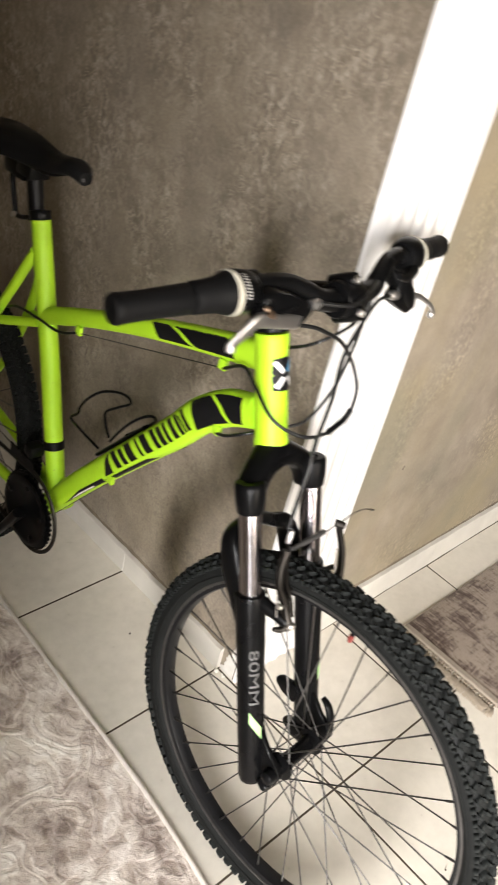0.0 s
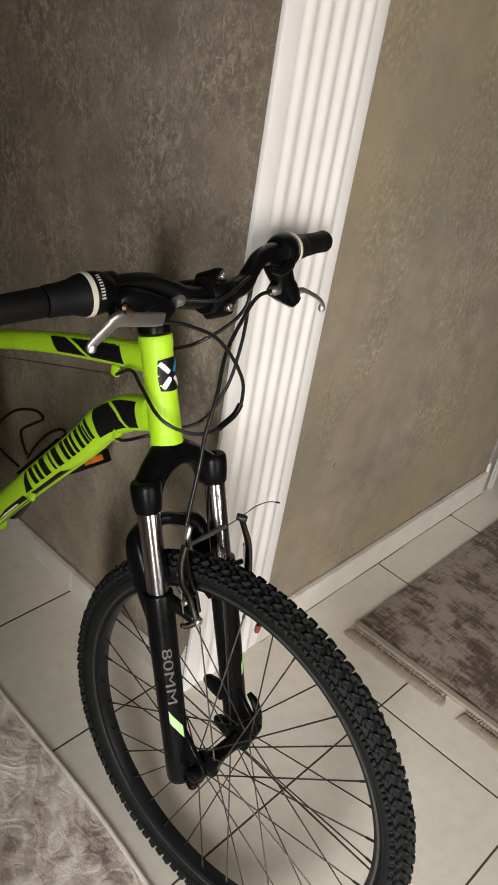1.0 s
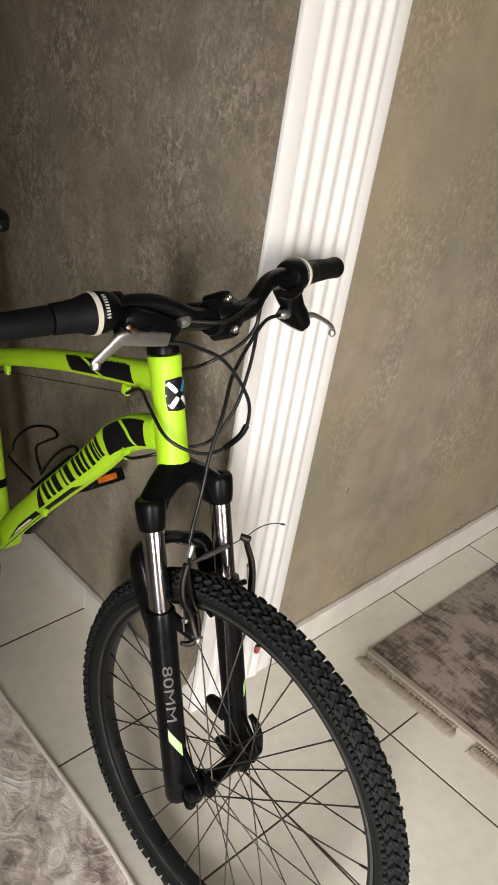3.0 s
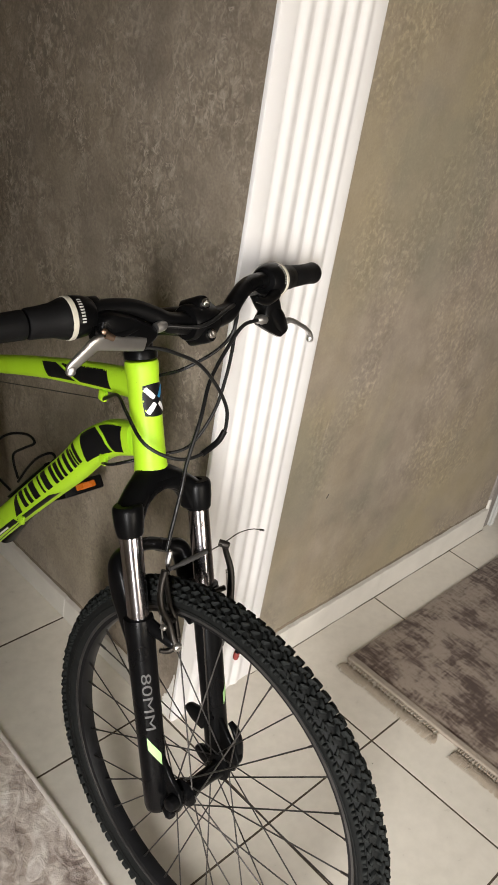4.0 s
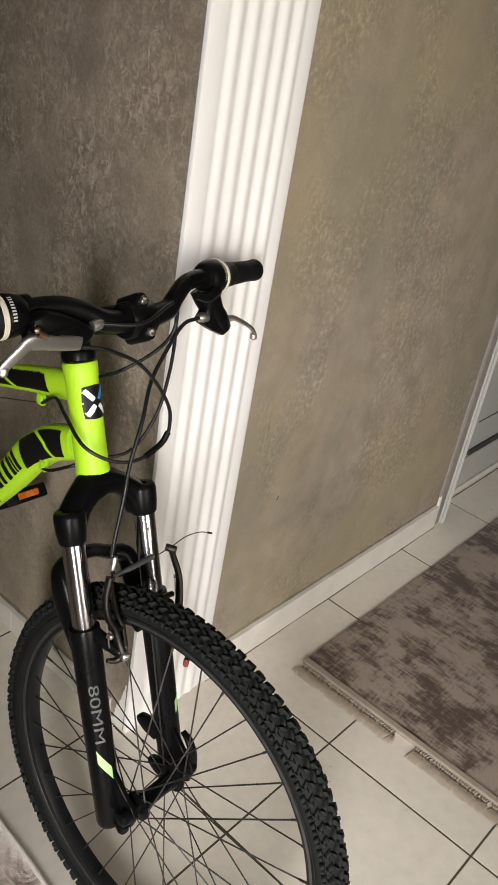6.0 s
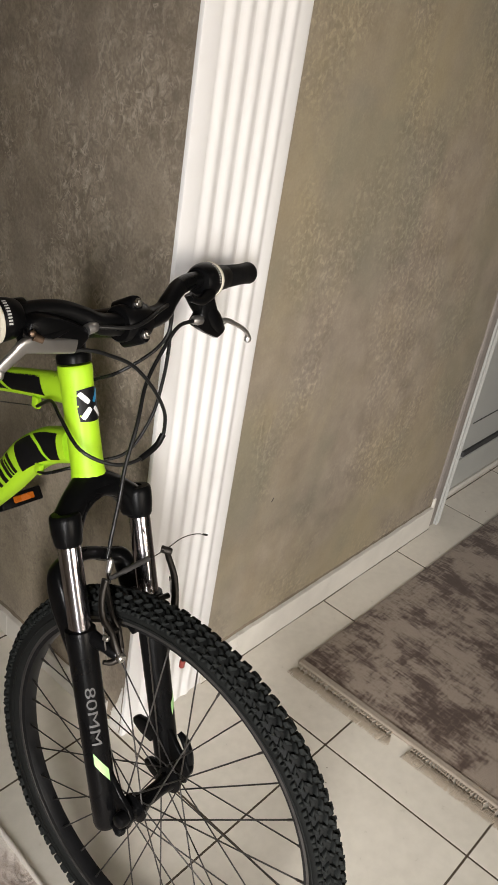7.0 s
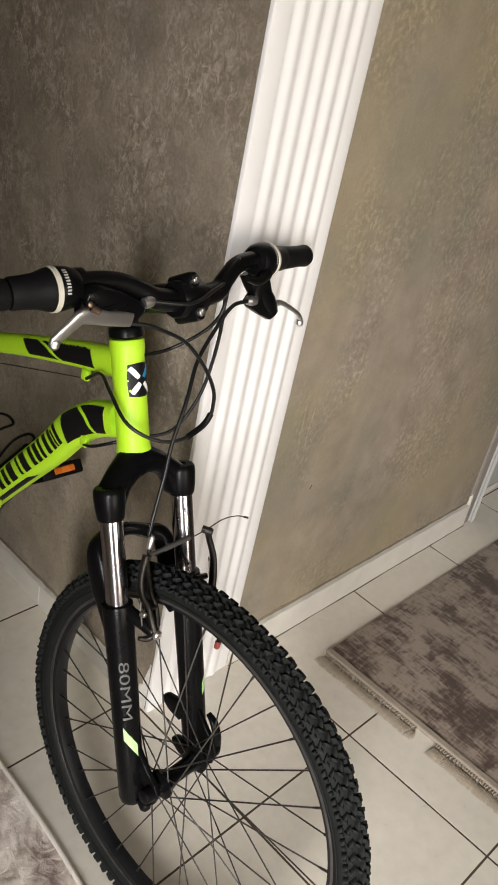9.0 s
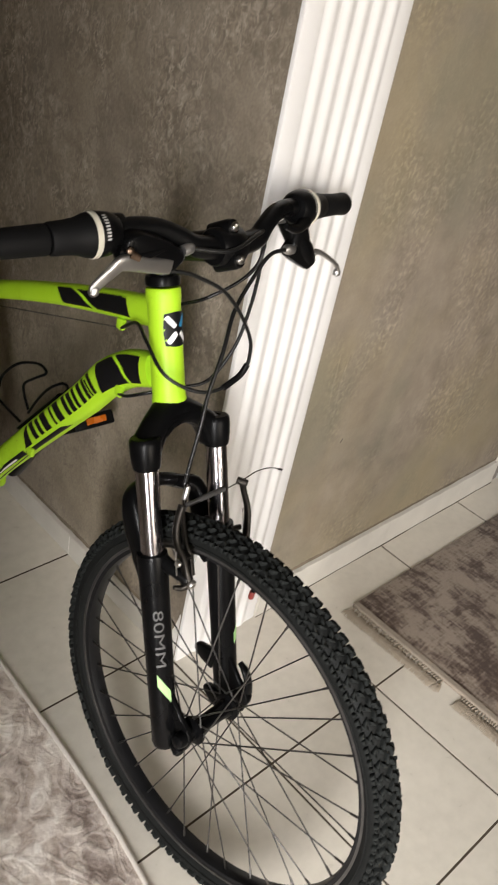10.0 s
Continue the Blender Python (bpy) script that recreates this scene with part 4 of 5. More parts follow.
def fork():
    crown = fork_part("fork", tube(curve_through([(-0.065, -0.121, 0.694), (-0.050, -0.114, 0.706), (-0.028, -0.105, 0.719), (0, -0.098, 0.727), (0.028, -0.105, 0.719), (0.050, -0.114, 0.706), (0.065, -0.121, 0.694)], 6), [0.0185, 0.0185, 0.0195, 0.0225, 0.0195, 0.0185, 0.0185], seg=18, side=(0, 1, 0), flat=0.85, power=2.4), BLACK_PLASTIC, bike, "black suspension fork with chrome stanchions")
    gusset = bmesh.new()
    slab(gusset, [(-0.060, -0.050), (-0.046, -0.050), (-0.042, -0.034), (-0.033, -0.018), (-0.018, -0.008), (0.0, -0.004), (0.018, -0.008), (0.033, -0.018), (0.042, -0.034), (0.046, -0.050), (0.060, -0.050), (0.060, -0.008), (0.030, 0.012), (-0.030, 0.012), (-0.060, -0.008)], (0, -0.1120, 0.7180), (1, 0, 0), LEG_DIR, (0, 1, -0.365), 0.026, 0.006)
    fork_part("crown_web", gusset, BLACK_PLASTIC, crown)
    fork_part("crown_race", turning(HEAD_LOW - STEER * 0.016, STEER, [(0, 0.024), (0.008, 0.0225), (0.0135, 0.0225)], seg=28), BLACK_PLASTIC, crown)
    for sgn in (-1, 1):
        a = leg_at(sgn, 0.672)
        fork_part("fork_cap", turning(a, LEG_DIR, [(0, 0.0172), (0.003, 0.0186), (0.018, 0.0205), (0.034, 0.0211), (0.040, 0.0203), (0.0425, 0.0180), (0.0428, 0.0090), (0.0405, 0.0080)], seg=28), BLACK_PLASTIC, crown)
        fork_part("stanchion", tube([leg_at(sgn, 0.545), leg_at(sgn, 0.690)], 0.0154, seg=28), CHROME, crown, "polished chrome stanchion")
        low = leg_at(sgn, 0.276)
        n = (leg_at(sgn, 0.562) - low).length
        leg = fork_part("fork_lower", turning(low, LEG_DIR, [(0, 0.013), (0.003, 0.0165), (0.010, 0.0185), (0.05, 0.0186), (n * 0.55, 0.0196), (n - 0.03, 0.0206), (n - 0.006, 0.0212), (n - 0.001, 0.0205), (n, 0.0165)], seg=30), BLACK_PAINT, crown)
        # drop-out ahead of the leg, down to the axle
        bm = bmesh.new()
        slab(bm, [(0.0, 0.055), (0.0, -0.030), (-0.030, -0.028), (-0.052, -0.016), (-0.056, 0.004), (-0.046, 0.018), (-0.028, 0.030)], (sgn * 0.0605, -0.262, 0.3135), (0, 1, 0), (0, 0, 1), (1, 0, 0), 0.009, 0.002)
        fork_part("dropout", bm, BLACK_PAINT, leg)
        fork_part("bottom_bolt", turning(low + Vector((0, -0.016, 0.016)), (sgn * 0.3, -1, -0.1), [(0, 0.008), (0.012, 0.0085), (0.016, 0.006)], seg=12), BLACK_PLASTIC, leg)
        # pale slanted mark on the outer front of the leg
        for face in ((-1,) if sgn < 0 else (1,)):
            path = [leg_at(sgn, 0.30), leg_at(sgn, 0.50)]
            a0, a1 = (214, 270) if sgn < 0 else (275, 340)
            fork_part("leg_mark", patch(path, 0.0190, 1.0, 2.0, 0.390, 0.480, a0, a1, shear=-0.14 if sgn < 0 else 0.14), PALE_LIME, leg, "pale lime slanted mark")
    # arch behind the legs: a band across that deepens down to each leg
    half = [(0.0635, -0.182, 0.508), (0.0640, -0.162, 0.541), (0.0650, -0.141, 0.571), (0.0650, -0.127, 0.597), (0.0590, -0.116, 0.614), (0.0360, -0.110, 0.622)]
    line = [(-x, y, z) for x, y, z in half] + [(0, -0.109, 0.618)] + [(x, y, z - 0.020 * min(1.0, (z - 0.5) / 0.09)) for x, y, z in reversed(half)]
    r, f = [0.0095, 0.0110, 0.0115, 0.0120, 0.0125, 0.0105], [1.5, 1.65, 1.65, 1.45, 1.05, 0.9]
    fork_part("arch", tube(curve_through(line, 6), r + [0.0095] + r[::-1], seg=16, side=(1, 0, 0), flat=f + [0.9] + f[::-1], power=2.7), BLACK_PAINT, crown)
    # disc-mount tabs on the far leg
    for y, z in ((-0.214, 0.3505), (-0.250, 0.2920)):
        bm = bmesh.new()
        slab(bm, [(-0.034, -0.014), (-0.010, -0.014), (0.006, -0.008), (0.010, 0.0), (0.004, 0.008), (-0.012, 0.014), (-0.034, 0.020)], (0.050, y, z), (0, 1, 0.12), (0, -0.12, 1), (1, 0, 0), 0.011, 0.003)
        fork_part("mount_tab", bm, BLACK_PAINT, crown)
    # axle ends and quick-release lever
    fork_part("axle_nut", turning((-0.066, AXLE_F.y, AXLE_F.z), (-1, 0, 0), [(0, 0.011), (0.004, 0.0115), (0.012, 0.010), (0.015, 0.006)], seg=16), BLACK_PLASTIC, crown)
    fork_part("axle_nut", turning((0.060, AXLE_F.y, AXLE_F.z), (1, 0, 0), [(0, 0.011), (0.006, 0.012), (0.011, 0.009)], seg=16), BLACK_PLASTIC, crown)
    fork_part("release_lever", tube(curve_through([(0.066, -0.309, 0.308), (0.067, -0.308, 0.322), (0.0655, -0.304, 0.342), (0.0648, -0.293, 0.359), (0.065, -0.280, 0.3655)], 6), [0.0095, 0.0085, 0.0075, 0.0068, 0.0045], seg=12, flat=0.7), BLACK_PLASTIC, crown)
    return crown


FORK = fork()


def leg_print():
    """The travel, printed down the leg on the drive side."""
    d = bpy.data.curves.new("travel_print", "FONT")
    d.body, d.size, d.align_x, d.align_y = "80MM", 0.030, "CENTER", "CENTER"
    d.offset = 0.0
    src = bpy.data.objects.new("travel_print", d)
    scene.collection.objects.link(src)
    me = bpy.data.meshes.new_from_object(src.evaluated_get(bpy.context.evaluated_depsgraph_get()))
    bpy.data.objects.remove(src)
    bm = bmesh.new()
    bm.from_mesh(me)
    bpy.data.meshes.remove(me)
    bmesh.ops.triangulate(bm, faces=bm.faces[:])
    bmesh.ops.subdivide_edges(bm, edges=[e for e in bm.edges if e.calc_length() > 0.004], cuts=2)
    mid, r = leg_at(-1, 0.447), 0.0206
    s = Vector((-1, 0, 0))
    u = LEG_DIR.cross(s).normalized()
    out = s * math.cos(radians(-53)) + u * math.sin(radians(-53))
    if out.y > 0:
        out = s * math.cos(radians(53)) + u * math.sin(radians(53))
    tan = LEG_DIR.cross(out).normalized()
    for v in bm.verts:
        a = v.co.y * 0.68 / r
        v.co = mid - LEG_DIR * v.co.x * 1.17 + (out * math.cos(a) + tan * math.sin(a)) * r
    fork_part("travel_print", bm, GREY_PRINT, FORK, "grey printed travel figure", smooth=False)


leg_print()


def front_brake():
    body = fork_part("front_brake", turning((-0.060, -0.192, 0.556), (0.10, -0.90, -0.08), [(0, 0.0105), (0.018, 0.0095), (0.022, 0.0085), (0.043, 0.0080), (0.046, 0.0065)], seg=18), BLACK_PAINT, bike, "dull grey rim brake with a black cable boot")
    fork_part("brake_boss", turning((0.060, -0.190, 0.549), (-0.16, -0.90, -0.06), [(0, 0.0105), (0.018, 0.0095), (0.022, 0.0085), (0.043, 0.0080), (0.046, 0.0065)], seg=18), BLACK_PAINT, body)
    for sgn in (-1, 1):
        # two cheeks that part below the pivot of the cable and meet at the boss
        if sgn < 0:
            front = [(-0.0610, -0.2015, 0.6555), (-0.0675, -0.2060, 0.6300), (-0.0675, -0.2130, 0.6060), (-0.0582, -0.2215, 0.5830), (-0.0555, -0.2290, 0.5650), (-0.0545, -0.2370, 0.5510)]
            back = [(-0.0590, -0.2005, 0.6500), (-0.0545, -0.2050, 0.6280), (-0.0475, -0.2115, 0.5960), (-0.0430, -0.2200, 0.5780), (-0.0470, -0.2330, 0.5570)]
        else:
            front = [(0.0500, -0.2040, 0.6580), (0.0560, -0.2060, 0.6430), (0.0625, -0.2180, 0.6120), (0.0560, -0.2320, 0.5750), (0.0480, -0.2380, 0.5480)]
        arm = fork_part("brake_arm", tube(curve_through(front, 5), [0.0052, 0.0048, 0.0052, 0.0056, 0.0064, 0.0085], seg=12, side=(0, 1, 0), flat=0.72, power=2.6), DARK_ALLOY, body)
        if sgn < 0:
            fork_part("arm_cheek", tube(curve_through(back, 5), [0.0046, 0.0040, 0.0044, 0.0050, 0.0062], seg=10, side=(0, 1, 0), flat=0.65, power=2.6), DARK_ALLOY, arm)
            fork_part("cross_web", tube([front[3], back[3]], [0.0050, 0.0044], seg=8), DARK_ALLOY, arm)
        fork_part("pivot_bolt", turning((-0.0545 if sgn < 0 else 0.0450, -0.2410, 0.5515 if sgn < 0 else 0.5450), (0, -1, -0.05), [(0, 0.0068), (0.004, 0.0068), (0.006, 0.0050), (0.0062, 0.0024), (0.003, 0.002)], seg=14), STEEL, arm, "bright steel bolt head")
        fork_part("return_spring", tube(curve_through([(sgn * 0.0600, -0.226, 0.538), (sgn * 0.0650, -0.221, 0.566), (sgn * 0.0650, -0.214, 0.588), (sgn * 0.0630, -0.209, 0.610)], 5), 0.0011, seg=6), STEEL, arm)
        pad = bmesh.new()
        slab(pad, [(-0.028, -0.004), (0.028, -0.006), (0.030, 0.002), (0.026, 0.006), (-0.026, 0.006), (-0.030, 0.002)], (sgn * 0.0200, -0.207, 0.581), (0, -0.93, -0.36), (0, -0.36, 0.93), (1, 0, 0), 0.009, 0.002)
        fork_part("brake_pad", pad, BLACK_PLASTIC, arm)
        fork_part("pad_bolt", tube([(sgn * 0.022, -0.209, 0.582), (sgn * 0.060, -0.215, 0.582)], 0.0042, seg=10), DARK_ALLOY, arm)
        if sgn > 0:
            continue
        fork_part("spring_hook", turning((sgn * 0.0690, -0.221, 0.5790), (-sgn * 0.2, -1, 0), [(0, 0.0040), (0.006, 0.0040), (0.0075, 0.0025)], seg=12), STEEL, arm)
        fork_part("tension_screw", tube(curve_through([(sgn * 0.0560, -0.237, 0.5450), (sgn * 0.0630, -0.234, 0.5420), (sgn * 0.0720, -0.229, 0.5440)], 4), [0.0050, 0.0044, 0.0030], seg=10), DARK_ALLOY, arm)
    fork_part("anchor_bolt", turning((0.044, -0.200, 0.659), (0.5, -1, 0), [(0, 0.0052), (0.013, 0.0052), (0.015, 0.004)], seg=12), DARK_ALLOY, body)
    fork_part("noodle", tube(curve_through([(-0.058, -0.204, 0.652), (-0.053, -0.201, 0.648), (-0.049, -0.195, 0.652), (-0.046, -0.191, 0.662), (-0.043, -0.188, 0.674)], 5), 0.0026, seg=10), DARK_ALLOY, body)
    fork_part("ferrule", turning((-0.0475, -0.1925, 0.6540), (0.30, 0.22, 1), [(0, 0.0030), (0.002, 0.0040), (0.017, 0.0040), (0.019, 0.003)], seg=12), ALLOY, body, "silver cable ferrule")
    line = curve_through([(-0.054, -0.203, 0.6555), (-0.022, -0.205, 0.6580), (0.011, -0.206, 0.6600)], 8)
    boot = [0.0030, 0.0030, 0.0028, 0.0028, 0.0028] + [0.0042 if k % 2 else 0.0032 for k in range(12)]
    fork_part("boot", tube(line, boot, seg=10), GREY_RUBBER, body, "ribbed black rubber cable boot")
    fork_part("brake_cable", tube(curve_through([(-0.05, -0.207, 0.655), (0.0, -0.207, 0.658), (0.046, -0.206, 0.661), (0.075, -0.207, 0.668), (0.108, -0.206, 0.662), (0.134, -0.205, 0.650)], 6), 0.0008, seg=6), SPOKE, body)
    fork_part("cable_end", tube([(0.128, -0.205, 0.653), (0.138, -0.205, 0.648)], 0.0016, seg=8), DARK_ALLOY, body)


front_brake()

BAR_TURN = Matrix.Translation(HEAD_TOP) @ Matrix.Rotation(radians(4.6), 4, STEER) @ Matrix.Translation(-HEAD_TOP)


def bar_part(name, bm, material, parent, label="", smooth=True):
    bm.transform(BAR_TURN)
    return part(name, bm, material, parent, label, smooth)


BAR_NEAR = [(-0.315, -0.071, 0.969), (-0.183, -0.097, 0.982), (-0.143, -0.102, 0.989), (-0.107, -0.109, 0.989), (-0.078, -0.117, 0.981), (-0.050, -0.124, 0.969)]
BAR_FAR = [(0.050, -0.124, 0.969), (0.070, -0.119, 0.982), (0.096, -0.110, 0.994), (0.130, -0.104, 0.998), (0.168, -0.099, 0.994), (0.298, -0.073, 0.983)]
BAR = curve_through(BAR_NEAR + [(0, -0.127, 0.966)] + BAR_FAR, 6)


def cockpit():
    base, clamp = HEAD_TOP + STEER * 0.052, Vector((-0.006, -0.127, 0.967))
    stem = bar_part("stem", tube([base + Vector((0, 0.004, -0.002)), base.lerp(clamp, 0.45), clamp + Vector((0, 0.014, -0.006))], [0.0185, 0.0160, 0.0175], seg=20, flat=1.1, power=2.5), BLACK_PAINT, bike, "black stem with a two-bolt face plate")
    bar_part("steerer_clamp", turning(HEAD_TOP + STEER * 0.030, STEER, [(0, 0.0165), (0.002, 0.0188), (0.040, 0.0188), (0.043, 0.0172), (0.045, 0.010)], seg=26), BLACK_PAINT, stem)
    bar_part("bar_clamp", turning((clamp.x - 0.021, clamp.y, clamp.z), (1, 0, 0), [(0, 0.0205), (0.002, 0.0222), (0.040, 0.0222), (0.042, 0.0205)], seg=26), BLACK_PAINT, stem)
    fwd, up = Vector((0, -0.86, 0.51)), Vector((0, 0.51, 0.86))
    for su in (-1, 1):
        p = clamp + up * (su * 0.0190)
        bar_part("bolt_lug", turning(p - fwd * 0.016, fwd, [(0, 0.0100), (0.030, 0.0105), (0.035, 0.0090)], seg=18), BLACK_PAINT, stem)
        bar_part("stem_bolt", turning(p + fwd * 0.0185, fwd, [(0, 0.0055), (0.0040, 0.0055), (0.0048, 0.0048), (0.0049, 0.0028), (0.0022, 0.0026)], seg=16), STEEL, stem, "bright steel socket bolt")
    bar = bar_part("handlebar", tube(BAR, [0.0112, 0.0112, 0.0115, 0.0150, 0.0115, 0.0112, 0.0112], seg=18), BLACK_PAINT, bike, "black alloy riser handlebar")
    for sgn in (-1, 1):
        ring, end = (Vector((-0.183, -0.097, 0.982)), Vector((-0.317, -0.0706, 0.969))) if sgn < 0 else (Vector((0.168, -0.099, 0.994)), Vector((0.301, -0.0724, 0.983)))
        d = (end - ring).normalized()
        n = (end - ring).length
        grip = bar_part("grip", turning(ring + d * 0.052, d, [(0, 0.0155), (0.002, 0.0162), (0.05, 0.0150), (n - 0.060, 0.0155), (n - 0.054, 0.0162), (n - 0.050, 0.0140), (n - 0.049, 0.006)], seg=24), GRIP, bar, "black rubber grip")
        prof = [(0.004, 0.0235), (0.010, 0.0222), (0.020, 0.0190), (0.034, 0.0176), (0.0475, 0.0172), (0.0495, 0.0158)]
        bar_part("twist_barrel", turning(ring, d, prof, seg=28), GRIP, bar)
        bar_part("shifter_ring", turning(ring - d * 0.002, d, [(0, 0.0235), (0.001, 0.0246), (0.0055, 0.0246), (0.0065, 0.0235)], seg=32), CREAM, bar, "cream plastic ring")
        house = bar_part("shifter_body", turning(ring - d * 0.028, d, [(0, 0.0175), (0.003, 0.0200), (0.012, 0.0228), (0.0245, 0.0242), (0.026, 0.0235)], seg=30), BLACK_PLASTIC, bar, "black twist shifter body")
        # unreadable small print, as bars round the body
        side = Vector((0, -0.75, 0.66))
        side = (side - d * side.dot(d)).normalized()
        w = d.cross(side)
        for k in range(9):
            a0 = radians(-34 + k * 8)
            bm = bmesh.new()
            q = []
            for a, h in ((a0, -0.0100), (a0 + radians(4.5), -0.0100), (a0 + radians(4.5), -0.0055), (a0, -0.0055)):
                q.append(bm.verts.new(ring + d * h + (side * math.cos(a) + w * math.sin(a)) * 0.0243))
            bm.faces.new(q)
            bar_part("print_bar", bm, PALE_PRINT, house, "small pale print bar", smooth=False)
        bm = tube(curve_through([ring - d * 0.018 + Vector((0, -0.018, -0.012)), ring - d * 0.045 + Vector((0, -0.022, -0.018)), ring - d * 0.075 + Vector((0, -0.020, -0.014))], 5), [0.009, 0.0065, 0.0035], seg=10)
        bar_part("cable_pipe", bm, BLACK_PLASTIC, house)
    return bar


cockpit()


def brake_levers():
    # drive side: a clamp round the bar, a wedge-shaped bracket ahead of it, blade turned outwards
    bm = bmesh.new()
    slab(bm, [(-0.150, 0.994), (-0.134, 0.9975), (-0.112, 0.992), (-0.080, 0.9785), (-0.068, 0.970), (-0.068, 0.961), (-0.083, 0.9485), (-0.104, 0.9490), (-0.124, 0.9615), (-0.145, 0.9710), (-0.154, 0.982)], (0, -0.131, 0), (1, 0, 0), (0, 0, 1), (0, 1, 0), 0.022, 0.006)
    body = part("brake_lever", bm, BLACK_PLASTIC, bike, "black brake lever bracket with an alloy blade")
    part("clamp_band", turning((-0.152, -0.1035, 0.9880), (0.96, -0.17, 0.08), [(0, 0.0150), (0.002, 0.0168), (0.017, 0.0168), (0.019, 0.0150)], seg=22), BLACK_PLASTIC, body)
    part("blade", tube(curve_through([(-0.088, -0.139, 0.9560), (-0.105, -0.140, 0.9590), (-0.130, -0.141, 0.9640), (-0.150, -0.141, 0.9672), (-0.1585, -0.141, 0.9662), (-0.1655, -0.141, 0.9605), (-0.1845, -0.140, 0.9440), (-0.1865, -0.140, 0.9390)], 6), [0.0090, 0.0094, 0.0096, 0.0094, 0.0086, 0.0076, 0.0062, 0.0056], seg=16, side=(0, 0, 1), flat=0.5, power=3.0), ALLOY, body, "silver alloy lever blade")
    part("blade_tip", turning((-0.1855, -0.140, 0.9440), (-0.15, 0, -1), [(0, 0.0045), (0.002, 0.0058), (0.008, 0.0058), (0.011, 0.003)], seg=14), ALLOY, body)
    part("pivot_screw", turning((-0.1505, -0.143, 0.9810), (-0.2, -0.9, 0.4), [(0, 0.0036), (0.004, 0.0036), (0.005, 0.0024)], seg=12), BRASSY, body, "dull copper-coloured screw")
    part("reach_plate", tube([(-0.148, -0.144, 0.978), (-0.137, -0.146, 0.972)], [0.0048, 0.0036], seg=8, flat=0.5), BRASSY, body)
    part("barrel_adjuster", turning((-0.072, -0.138, 0.972), (1, 0.05, 0.15), [(0, 0.0062), (0.006, 0.0068), (0.012, 0.0062), (0.016, 0.004)], seg=14), ALLOY, body, "silver cable adjuster")
    # other side: lever hangs steeply below the bar
    body = part("brake_lever", tube(curve_through([(0.170, -0.072, 0.968), (0.178, -0.082, 0.950), (0.196, -0.088, 0.930), (0.214, -0.088, 0.911)], 6), [0.016, 0.0155, 0.0145, 0.0105], seg=14, side=(0, 1, 0), flat=0.9, power=2.6), BLACK_PLASTIC, bike, "black brake lever bracket with an alloy blade")
    bm = bmesh.new()
    slab(bm, [(0.150, 0.984), (0.176, 0.986), (0.192, 0.957), (0.2185, 0.910), (0.2080, 0.9000), (0.1800, 0.9130), (0.1570, 0.9260), (0.1660, 0.9420), (0.1640, 0.9580), (0.1560, 0.9680)], (0, -0.087, 0), (1, 0, 0), (0, 0, 1), (0, 1, 0), 0.022, 0.006)
    part("bracket_web", bm, BLACK_PLASTIC, body)
    part("blade", tube(curve_through([(0.205, -0.090, 0.918), (0.222, -0.092, 0.926), (0.246, -0.094, 0.917), (0.268, -0.094, 0.905), (0.279, -0.093, 0.895), (0.281, -0.092, 0.889)], 6), [0.007, 0.0055, 0.0048, 0.0046, 0.0046, 0.005], seg=12, side=(0, 1, 0), flat=0.7), ALLOY, body, "silver alloy lever blade")
    part("blade_tip", turning((0.2805, -0.092, 0.893), (0.15, 0, -1), [(0, 0.0045), (0.003, 0.0058), (0.007, 0.0058), (0.010, 0.003)], seg=12), ALLOY, body)
    part("barrel_adjuster", turning((0.168, -0.093, 0.934), (-1, -0.05, 0.15), [(0, 0.0065), (0.007, 0.0072), (0.014, 0.0065), (0.018, 0.004)], seg=14), ALLOY, body, "silver cable adjuster")


brake_levers()


